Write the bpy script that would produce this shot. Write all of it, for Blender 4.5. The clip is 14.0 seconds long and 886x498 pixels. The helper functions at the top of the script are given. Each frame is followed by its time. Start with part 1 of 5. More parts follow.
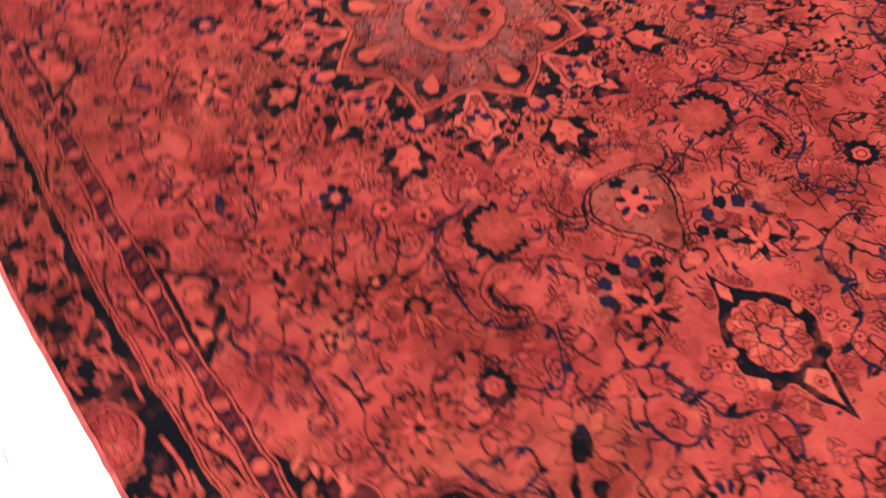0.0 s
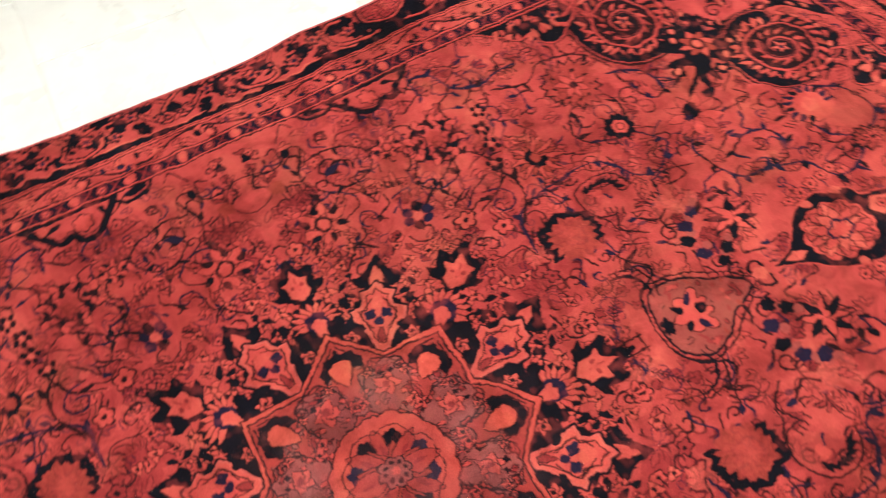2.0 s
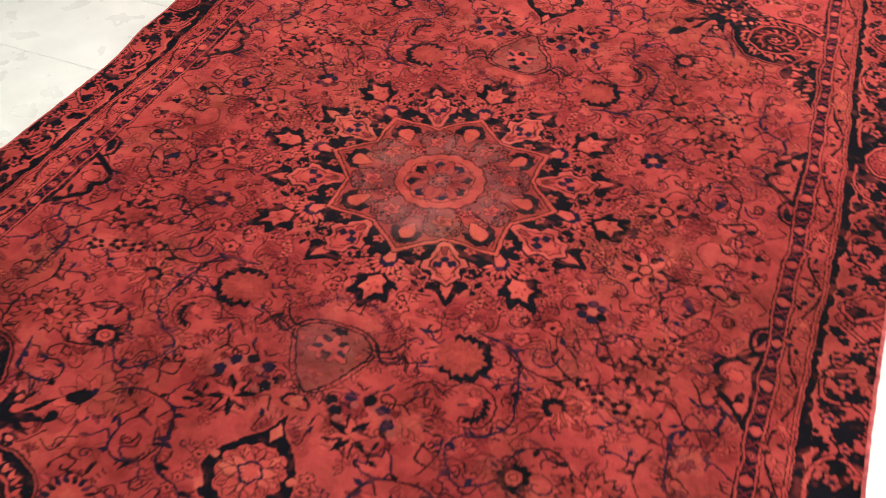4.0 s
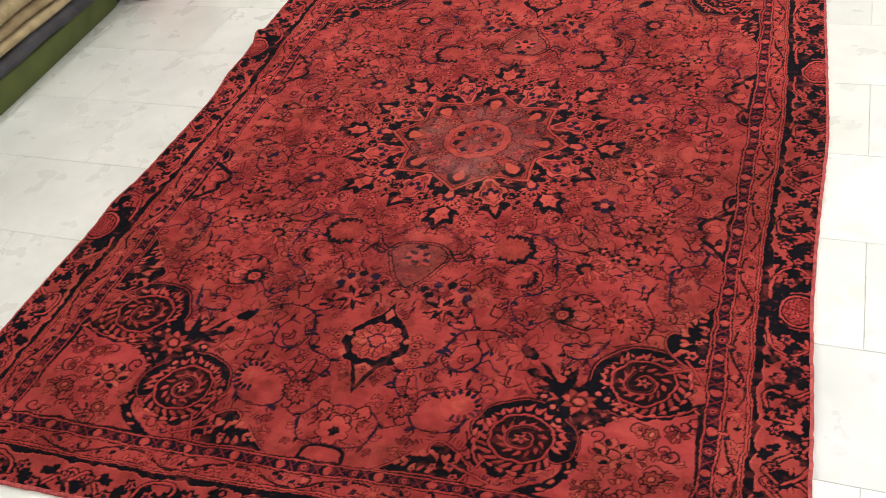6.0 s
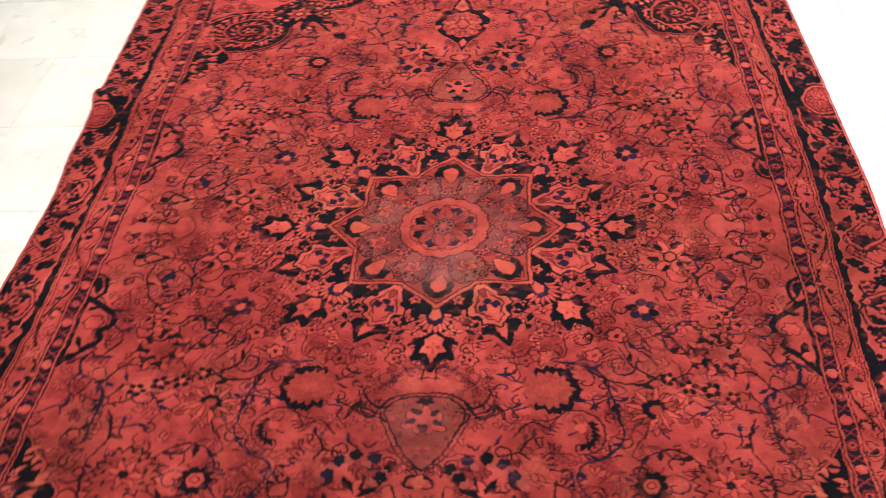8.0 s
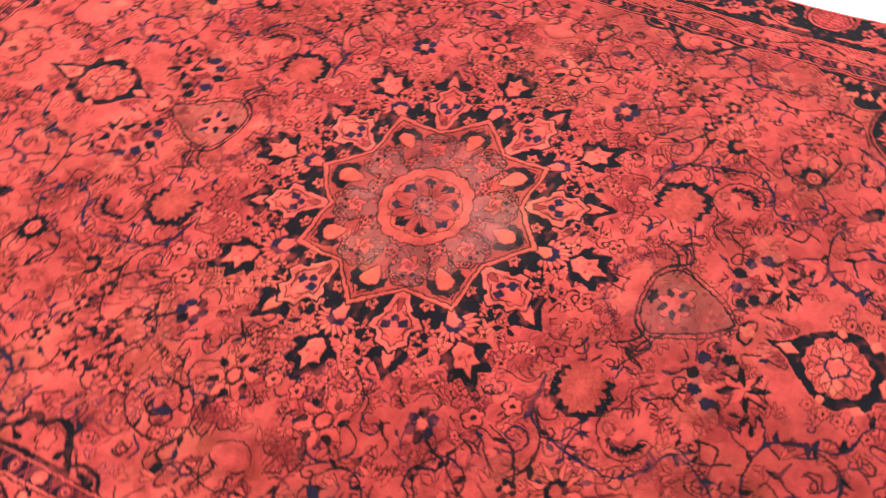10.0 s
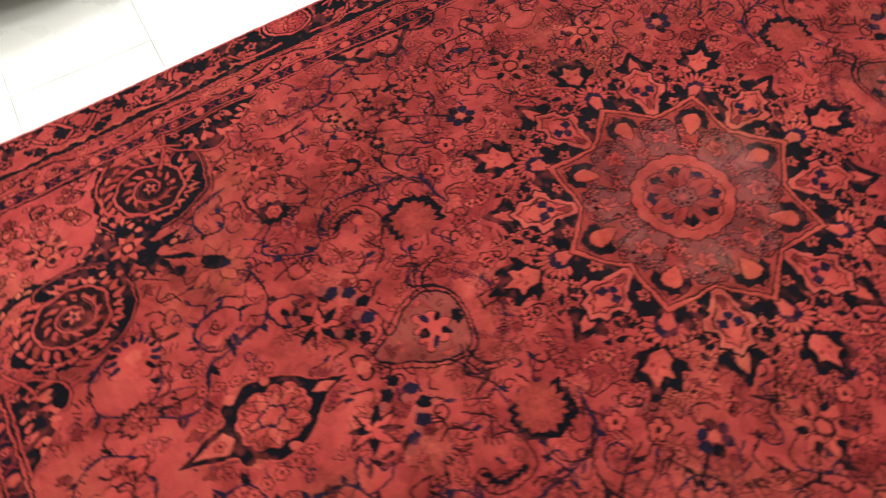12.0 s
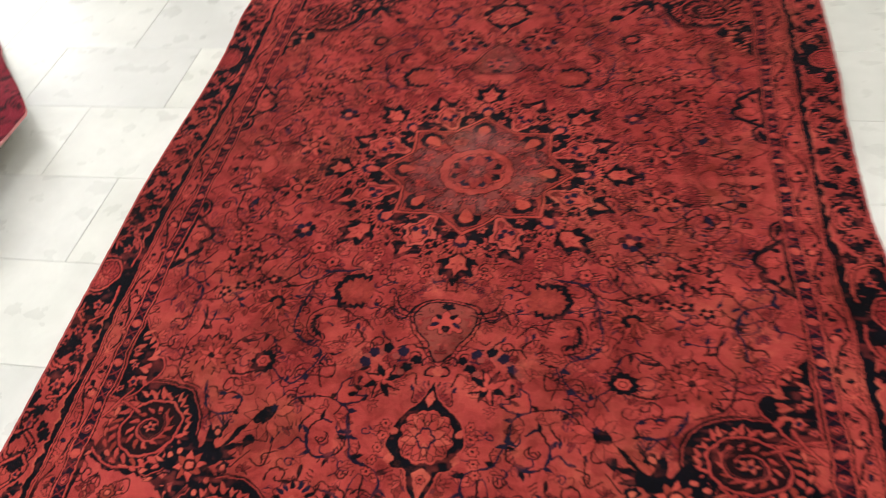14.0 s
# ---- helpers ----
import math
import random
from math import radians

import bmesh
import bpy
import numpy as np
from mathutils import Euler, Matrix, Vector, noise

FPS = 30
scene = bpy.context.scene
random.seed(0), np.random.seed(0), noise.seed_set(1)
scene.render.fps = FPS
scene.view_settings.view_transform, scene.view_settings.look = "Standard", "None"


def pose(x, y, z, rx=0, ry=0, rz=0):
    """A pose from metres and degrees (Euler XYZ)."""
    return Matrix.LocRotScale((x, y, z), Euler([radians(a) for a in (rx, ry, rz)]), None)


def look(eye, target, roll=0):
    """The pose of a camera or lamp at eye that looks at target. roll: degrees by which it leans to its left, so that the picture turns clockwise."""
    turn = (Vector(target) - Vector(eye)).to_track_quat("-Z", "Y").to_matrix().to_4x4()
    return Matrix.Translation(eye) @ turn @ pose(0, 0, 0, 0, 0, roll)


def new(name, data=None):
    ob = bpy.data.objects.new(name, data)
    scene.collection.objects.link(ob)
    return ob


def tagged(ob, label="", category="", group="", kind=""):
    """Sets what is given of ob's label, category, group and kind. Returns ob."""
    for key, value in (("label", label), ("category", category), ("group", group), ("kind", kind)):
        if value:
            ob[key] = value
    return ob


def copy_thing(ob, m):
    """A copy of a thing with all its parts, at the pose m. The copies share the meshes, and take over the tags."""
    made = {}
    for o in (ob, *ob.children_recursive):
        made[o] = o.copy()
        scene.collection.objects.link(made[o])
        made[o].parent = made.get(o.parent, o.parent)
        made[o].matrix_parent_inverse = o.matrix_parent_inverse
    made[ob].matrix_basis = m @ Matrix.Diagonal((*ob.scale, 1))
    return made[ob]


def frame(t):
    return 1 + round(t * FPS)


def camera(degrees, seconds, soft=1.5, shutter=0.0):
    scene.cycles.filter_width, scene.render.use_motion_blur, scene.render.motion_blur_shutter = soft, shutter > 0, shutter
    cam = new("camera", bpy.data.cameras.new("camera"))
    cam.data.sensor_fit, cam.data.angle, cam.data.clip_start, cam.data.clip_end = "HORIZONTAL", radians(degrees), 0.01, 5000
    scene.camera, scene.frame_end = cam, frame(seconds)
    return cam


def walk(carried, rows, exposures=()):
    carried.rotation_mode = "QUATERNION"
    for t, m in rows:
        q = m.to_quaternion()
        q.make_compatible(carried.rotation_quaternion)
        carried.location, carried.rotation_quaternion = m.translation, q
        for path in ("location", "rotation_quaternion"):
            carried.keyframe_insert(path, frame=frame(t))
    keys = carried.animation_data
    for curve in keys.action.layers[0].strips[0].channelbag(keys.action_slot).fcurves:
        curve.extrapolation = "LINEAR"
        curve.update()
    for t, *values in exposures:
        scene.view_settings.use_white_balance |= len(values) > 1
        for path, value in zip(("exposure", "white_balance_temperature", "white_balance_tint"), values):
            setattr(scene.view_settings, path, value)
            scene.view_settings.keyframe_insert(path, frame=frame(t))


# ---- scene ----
cam = camera(51.8, 14.0, soft=0.8, shutter=0.35)
PATH = [
    (0, (0.939, 1.34, 1.536), (0.329, 0.449, -0.147), 1.1),
    (0.5, (1.024, 0.987, 1.685), (0.242, 0.178, 0.031), -13.5),
    (1, (0.928, 0.631, 1.628), (-0.114, 0.231, -0.032), -10.7),
    (1.5, (0.724, 0.188, 1.594), (-0.361, 0.138, -0.086), -12.5),
    (2, (0.673, -0.129, 1.537), (-0.446, 0.324, -0.058), -7.1),
    (2.5, (0.663, -0.506, 1.463), (-0.302, 0.372, -0.053), -2.1),
    (3, (0.615, -0.88, 1.419), (-0.135, 0.263, -0.04), 1.7),
    (3.5, (0.685, -1.325, 1.474), (0.066, -0.037, 0.074), 2.5),
    (4, (0.763, -1.717, 1.577), (0.184, -0.403, 0.185), -0.4),
    (4.2, (0.8, -1.828, 1.582), (0.251, -0.49, 0.2), -0.6),
    (6.3, (1.034, -2.472, 1.857), (0.347, -1.107, 0.566), -12.1),
    (6.5, (1.027, -2.446, 1.861), (0.36, -1.053, 0.591), -11.5),
    (7, (0.937, -2.314, 1.81), (0.348, -0.852, 0.579), -7.3),
    (7.2, (0.842, -2.208, 1.766), (0.27, -0.762, 0.51), -7.0),
    (9.3, (-0.738, -1.178, 1.654), (-0.082, -0.14, 0.075), -4.5),
    (9.5, (-0.88, -1.094, 1.634), (-0.12, -0.121, 0.061), -4.6),
    (10, (-1.157, -0.861, 1.654), (-0.144, -0.141, 0.087), -6.0),
    (10.5, (-1.185, -0.423, 1.631), (-0.061, 0.017, 0.037), -9.1),
    (11, (-1.216, 0.06, 1.699), (-0.018, 0.296, 0.115), -11.8),
    (11.5, (-1.172, 0.517, 1.718), (-0.021, 0.305, 0.096), -5.8),
    (12, (-0.972, 0.951, 1.683), (0.126, 0.55, 0.061), -9.7),
    (12.5, (-0.8, 1.287, 1.661), (0.167, 0.594, 0.054), -8.1),
    (13, (-0.623, 1.554, 1.679), (0.053, 0.614, 0.048), -5.8),
    (13.5, (-0.466, 1.758, 1.756), (0.112, 0.627, 0.211), -9.0),
    (14, (-0.489, 2.261, 1.93), (-0.099, 0.883, 0.535), -8.4),
]
EXPOSURE = [(0, 0.34), (0.5, 0.45), (1, 0.65), (1.5, 0.78), (2, 0.38), (2.5, -0.15), (3, 0.18), (3.5, 0.45), (4.2, -0.02), (6.3, -0.2), (7.2, -0.17), (9.3, 0.99), (10, 0.95), (10.5, 0.63), (11, 0.5), (11.5, 0.40), (12.1, -0.23), (12.6, -0.46), (13.2, -0.50), (14, -0.40)]
walk(cam, [(t, look(eye, target, roll)) for t, eye, target, roll in PATH], EXPOSURE)

# ---- light ----
world = bpy.data.worlds.new("world")
scene.world = world
world.use_nodes = True
world.node_tree.nodes["Background"].inputs[0].default_value = (1.0, 0.97, 0.93, 1)
world.node_tree.nodes["Background"].inputs[1].default_value = 0.05

ROOM_X, ROOM_Y, ROOM_H = 4.2, 5.2, 3.1
LAMP_WATTS = 12.0
WINDOW_WATTS = 190.0


# ---- materials ----
def lin(r, g, b):
    """Linear colour from 0..255 display values."""
    return tuple(((c / 255 + 0.055) / 1.055) ** 2.4 if c > 10 else c / 255 / 12.92 for c in (r, g, b))


class Mat:
    """A small builder for node materials."""

    def __init__(self, name, rough=0.6, **inputs):
        self.m = bpy.data.materials.new(name)
        self.m.use_nodes = True
        self.t = self.m.node_tree
        self.b = self.t.nodes["Principled BSDF"]
        self.b.inputs["Roughness"].default_value = rough
        for k, v in inputs.items():
            self.b.inputs[k.replace("_", " ")].default_value = v

    def node(self, kind, **values):
        n = self.t.nodes.new(kind)
        for k, v in values.items():
            if k in n.inputs:
                n.inputs[k].default_value = v
        return n

    def link(self, a, b):
        self.t.links.new(a, b)

    def coords(self, kind="Object"):
        return self.node("ShaderNodeTexCoord").outputs[kind]

    def noise(self, scale, detail=4.0, rough=0.55, vector=None, distortion=0.0):
        n = self.node("ShaderNodeTexNoise", Scale=scale, Detail=detail, Roughness=rough, Distortion=distortion)
        self.link(vector if vector is not None else self.coords(), n.inputs["Vector"])
        return n.outputs["Fac"]

    def ramp(self, fac, *stops):
        n = self.node("ShaderNodeValToRGB")
        while len(n.color_ramp.elements) < len(stops):
            n.color_ramp.elements.new(0.5)
        for e, (p, c) in zip(n.color_ramp.elements, stops):
            e.position, e.color = p, (*c, 1)
        self.link(fac, n.inputs["Fac"])
        return n.outputs["Color"]

    def mix(self, a, b, fac, mode="MIX"):
        n = self.t.nodes.new("ShaderNodeMix")
        n.data_type, n.blend_type = "RGBA", mode
        for sock, v in ((n.inputs[0], fac), (n.inputs[6], a), (n.inputs[7], b)):
            if isinstance(v, (int, float)):
                sock.default_value = v
            elif isinstance(v, tuple):
                sock.default_value = (*v, 1)
            else:
                self.link(v, sock)
        return n.outputs[2]

    def color(self, out):
        if isinstance(out, tuple):
            self.b.inputs["Base Color"].default_value = (*out, 1)
        else:
            self.link(out, self.b.inputs["Base Color"])

    def bump(self, height, strength=0.3, distance=0.002):
        n = self.node("ShaderNodeBump", Strength=strength, Distance=distance)
        self.link(height, n.inputs["Height"])
        self.link(n.outputs[0], self.b.inputs["Normal"])


def plain(name, a, b, rough=0.6, scale=6.0, bump=0.1, grain=120.0, **inputs):
    """A surface between two colours in soft patches with a fine grain."""
    m = Mat(name, rough, **inputs)
    m.color(m.ramp(m.noise(scale, 6), (0.3, a), (0.7, b)))
    m.bump(m.noise(grain, 3), bump, 0.002)
    return m.m


def marble_material():
    m = Mat("white_marble", 0.22, IOR=1.6, Coat_Weight=0.8, Coat_IOR=1.8, Coat_Roughness=0.33)
    co = m.coords()
    rnd = m.node("ShaderNodeObjectInfo").outputs["Random"]
    shift = m.node("ShaderNodeVectorMath")
    shift.operation = "ADD"
    m.link(co, shift.inputs[0])
    mul = m.node("ShaderNodeMath")
    mul.operation = "MULTIPLY"
    mul.inputs[1].default_value = 37.0
    m.link(rnd, mul.inputs[0])
    comb = m.node("ShaderNodeCombineXYZ")
    m.link(mul.outputs[0], comb.inputs[0])
    m.link(mul.outputs[0], comb.inputs[1])
    m.link(comb.outputs[0], shift.inputs[1])
    v = shift.outputs[0]
    base = m.ramp(rnd, (0.0, lin(222, 225, 220)), (0.82, lin(226, 229, 226)), (0.9, lin(220, 223, 221)), (1.0, lin(210, 213, 213)))
    cloud = m.ramp(m.noise(4.0, 6, 0.6, v, 0.3), (0.35, lin(216, 218, 216)), (0.65, (1, 1, 1)))
    vein = m.ramp(m.noise(2.4, 7, 0.6, v, 1.0), (0.36, (1, 1, 1)), (0.5, lin(200, 203, 204)), (0.64, (1, 1, 1)))
    m.color(m.mix(m.mix(base, cloud, 0.45, "MULTIPLY"), vein, 0.10, "MULTIPLY"))
    m.link(m.ramp(m.noise(9, 4, 0.5, v), (0.3, (0.24,) * 3), (0.7, (0.38,) * 3)), m.b.inputs["Roughness"])
    return m.m


def wool_material():
    """Knotted wool pile: the woven colours lie in the mesh; wear, grain and a painted falloff in the nodes."""
    m = Mat("wool_pile", 0.8, Sheen_Weight=1.0, Sheen_Roughness=0.42, Specular_IOR_Level=0.08)
    woven = m.node("ShaderNodeVertexColor")
    woven.layer_name = "woven"
    co = m.coords()
    abrash = m.ramp(m.noise(2.3, 6, 0.62, co, 0.4), (0.30, (0.56, 0.44, 0.42)), (0.45, (0.86, 0.82, 0.80)), (0.58, (1.0, 1.0, 0.97)), (0.72, (1.16, 1.48, 1.28)))
    col = m.mix(woven.outputs["Color"], abrash, 1.0, "MULTIPLY")
    blotch = m.ramp(m.noise(11, 5, 0.65, co, 0.5), (0.33, (0.56, 0.48, 0.46)), (0.5, (1, 1, 1)), (0.66, (1.18, 1.42, 1.26)))
    col = m.mix(col, blotch, 0.85, "MULTIPLY")
    # browned wool in drifting patches
    tan = m.ramp(m.noise(3.1, 6, 0.68, co, 0.8), (0.50, (1, 1, 1)), (0.68, (0.70, 0.95, 0.74)))
    col = m.mix(col, tan, 0.9, "MULTIPLY")
    # light falloff painted into the wool colour: darker towards one end
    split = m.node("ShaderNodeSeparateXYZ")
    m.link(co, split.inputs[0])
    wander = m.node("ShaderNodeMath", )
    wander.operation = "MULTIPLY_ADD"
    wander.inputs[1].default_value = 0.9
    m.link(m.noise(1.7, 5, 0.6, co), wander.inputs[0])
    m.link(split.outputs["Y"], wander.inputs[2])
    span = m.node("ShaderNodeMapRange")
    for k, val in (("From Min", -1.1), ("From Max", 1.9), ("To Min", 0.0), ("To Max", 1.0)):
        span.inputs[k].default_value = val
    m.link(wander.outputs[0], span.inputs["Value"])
    end_falloff = m.ramp(span.outputs[0], (0.05, (0.74, 0.70, 0.72)), (0.45, (0.97, 0.96, 0.96)), (0.62, (0.98, 0.98, 0.98)), (0.9, (1.06, 1.09, 1.06)))
    col = m.mix(col, end_falloff, 1.0, "MULTIPLY")
    # darker patch round a point by the +x edge, its rim broken by noise
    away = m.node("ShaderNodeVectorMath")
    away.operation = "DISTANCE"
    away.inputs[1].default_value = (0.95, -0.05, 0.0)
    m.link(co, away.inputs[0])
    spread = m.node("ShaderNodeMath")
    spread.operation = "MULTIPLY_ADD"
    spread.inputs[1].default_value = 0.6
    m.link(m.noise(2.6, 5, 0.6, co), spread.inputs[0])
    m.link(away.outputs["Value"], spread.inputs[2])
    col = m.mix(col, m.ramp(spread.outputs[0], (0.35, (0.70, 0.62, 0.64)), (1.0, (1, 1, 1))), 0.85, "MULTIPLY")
    streak_map = m.node("ShaderNodeMapping")
    streak_map.inputs["Scale"].default_value = (3.0, 45.0, 3.0)
    m.link(co, streak_map.inputs["Vector"])
    rows = m.ramp(m.noise(1.0, 3, 0.5, streak_map.outputs[0]), (0.3, (0.86, 0.84, 0.84)), (0.7, (1.08, 1.08, 1.08)))
    col = m.mix(col, rows, 0.7, "MULTIPLY")
    worn = m.ramp(m.noise(14, 5, 0.65, co), (0.60, (0, 0, 0)), (0.78, (1, 1, 1)))
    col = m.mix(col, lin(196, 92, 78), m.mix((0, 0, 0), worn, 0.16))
    lint = m.ramp(m.noise(210, 2, 0.5, co), (0.765, (0, 0, 0)), (0.80, (1, 1, 1)))
    col = m.mix(col, lin(214, 150, 132), m.mix((0, 0, 0), lint, 0.5))
    tuft = m.ramp(m.noise(420, 2, 0.6, co), (0.25, (0.74,) * 3), (0.7, (1.12,) * 3))
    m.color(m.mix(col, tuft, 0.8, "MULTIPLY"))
    # coloured fibres shine in their own colour
    m.link(m.mix(woven.outputs["Color"], (1.6, 1.6, 1.6), 1.0, "MULTIPLY"), m.b.inputs["Sheen Tint"])
    height = m.mix(m.noise(420, 2, 0.6, co), m.noise(60, 3, 0.5, co), 0.45)
    m.bump(height, 0.55, 0.004)
    return m.m


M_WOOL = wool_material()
M_MARBLE = marble_material()
M_GROUT = plain("grout", lin(204, 203, 197), lin(218, 217, 212), 0.85, 20)
M_WALL = plain("painted_wall", lin(228, 224, 214), lin(236, 233, 226), 0.8, 2)
M_CEIL = plain("ceiling_paint", lin(236, 235, 230), lin(243, 242, 239), 0.9, 2)
M_EDGE = plain("overcast_wool_edge", lin(120, 30, 38), lin(190, 88, 84), 0.9, 60, 0.5, 300)
M_RED = plain("glossy_red_plastic", lin(128, 11, 9), lin(142, 15, 12), 0.32, 5, 0.03)
M_TAN = plain("tan_rug_back", lin(108, 92, 66), lin(142, 124, 92), 0.9, 18, 0.5, 200)
M_BEIGE = plain("beige_rug_back", lin(124, 108, 78), lin(160, 144, 110), 0.9, 18, 0.5, 200)
M_GREY = plain("dark_grey_felt", lin(34, 33, 38), lin(62, 60, 64), 0.95, 10, 0.4, 200)
M_SLATE = plain("slate_blue_wool", lin(40, 46, 58), lin(70, 78, 92), 0.95, 14, 0.4, 200)
M_BROWN = plain("brown_wool", lin(30, 20, 17), lin(92, 64, 46), 0.95, 40, 0.5, 160)
M_GREEN = plain("green_cloth", lin(52, 62, 20), lin(74, 82, 32), 0.85, 7, 0.3, 220)
M_PINK = plain("pink_wool_edge", lin(196, 122, 124), lin(218, 158, 156), 0.9, 60, 0.4, 200)
M_CRIMSON = Mat("crimson_pile", 0.92, Sheen_Weight=0.05, Specular_IOR_Level=0.1)
M_CRIMSON.color(M_CRIMSON.mix(
    M_CRIMSON.ramp(M_CRIMSON.noise(15, 5, 0.6, None, 1.2), (0.40, lin(40, 8, 18)), (0.46, lin(106, 18, 36)), (0.60, lin(124, 28, 46)), (0.67, lin(150, 70, 72))),
    M_CRIMSON.ramp(M_CRIMSON.noise(300, 2), (0.3, (0.75,) * 3), (0.7, (1.1,) * 3)), 0.8, "MULTIPLY"))
M_CRIMSON.bump(M_CRIMSON.noise(160, 3), 0.6, 0.004)
M_CRIMSON = M_CRIMSON.m
M_COTTON = plain("pale_cotton_back", lin(150, 140, 126), lin(186, 176, 160), 0.9, 20, 0.4, 200)
M_OLIVE = plain("olive_patterned_wool", lin(70, 58, 30), lin(150, 128, 78), 0.95, 40, 0.5, 160)
M_DARK = plain("gap_black", lin(22, 20, 20), lin(38, 34, 32), 0.7, 9)
M_METAL = plain("white_metal", lin(225, 225, 225), lin(235, 235, 235), 0.4, 3)
M_LAMP = Mat("lamp_diffuser", 0.4)
M_LAMP.color((0.9, 0.9, 0.88))
M_LAMP.b.inputs["Emission Color"].default_value = (1, 0.96, 0.9, 1)
M_LAMP.b.inputs["Emission Strength"].default_value = 6.0
M_LAMP = M_LAMP.m


# ---- mesh helpers ----
def finish(name, bm, material, parent=None, label="", smooth=False):
    me = bpy.data.meshes.new(name)
    bm.normal_update()
    bm.to_mesh(me)
    bm.free()
    if material:
        me.materials.append(material)
    if smooth:
        me.shade_smooth()
    ob = new(name, me)
    if parent:
        ob.parent = parent
    if label:
        ob["label"] = label
    return ob


def part(name, bm, material, parent, label="", smooth=False):
    return finish(name, bm, material, parent, label, smooth)


def box(bm, x0, y0, z0, x1, y1, z1, bevel=0.0):
    r = bmesh.ops.create_cube(bm, size=1.0)
    for v in r["verts"]:
        v.co = Vector((x0 + (v.co.x + 0.5) * (x1 - x0), y0 + (v.co.y + 0.5) * (y1 - y0), z0 + (v.co.z + 0.5) * (z1 - z0)))
    if bevel:
        bmesh.ops.bevel(bm, geom=list({e for v in r["verts"] for e in v.link_edges}), offset=bevel, segments=2, affect="EDGES", profile=0.5)
    return bm


def grid_mesh(name, verts, faces, material, colors=None, parent=None, label=""):
    """A mesh from coordinate and index arrays."""
    me = bpy.data.meshes.new(name)
    me.vertices.add(len(verts))
    me.vertices.foreach_set("co", np.asarray(verts, np.float32).ravel())
    n = len(faces)
    me.loops.add(n * 4)
    me.loops.foreach_set("vertex_index", np.asarray(faces, np.int32).ravel())
    me.polygons.add(n)
    me.polygons.foreach_set("loop_start", np.arange(0, n * 4, 4, dtype=np.int32))
    me.update(calc_edges=True)
    if colors is not None:
        at = me.color_attributes.new("woven", "FLOAT_COLOR", "POINT")
        rgba = np.ones((len(verts), 4), np.float32)
        rgba[:, :3] = colors
        at.data.foreach_set("color", rgba.ravel())
    me.materials.append(material)
    me.shade_smooth()
    me.validate()
    ob = new(name, me)
    ob.parent = parent
    if label:
        ob["label"] = label
    return ob


# ---- the rug ----
# One quarter of the design is drawn on a fine canvas and mirrored about both axes, as the weaver's cartoon is.
RED, BRICK, SALMON, ROSE = lin(163, 61, 59), lin(126, 39, 41), lin(187, 82, 73), lin(176, 67, 63)
NAVY, BLUE, INK = lin(8, 7, 17), lin(28, 19, 42), lin(30, 9, 15)
GREY, BROWN, WINE = lin(142, 64, 60), lin(138, 50, 44), lin(112, 24, 32)
HALF_W, HALF_L = 1.125, 1.66
GUARD_X, GUARD_Y = 0.885, 1.44
PX = 0.0016
TAU = 2 * math.pi


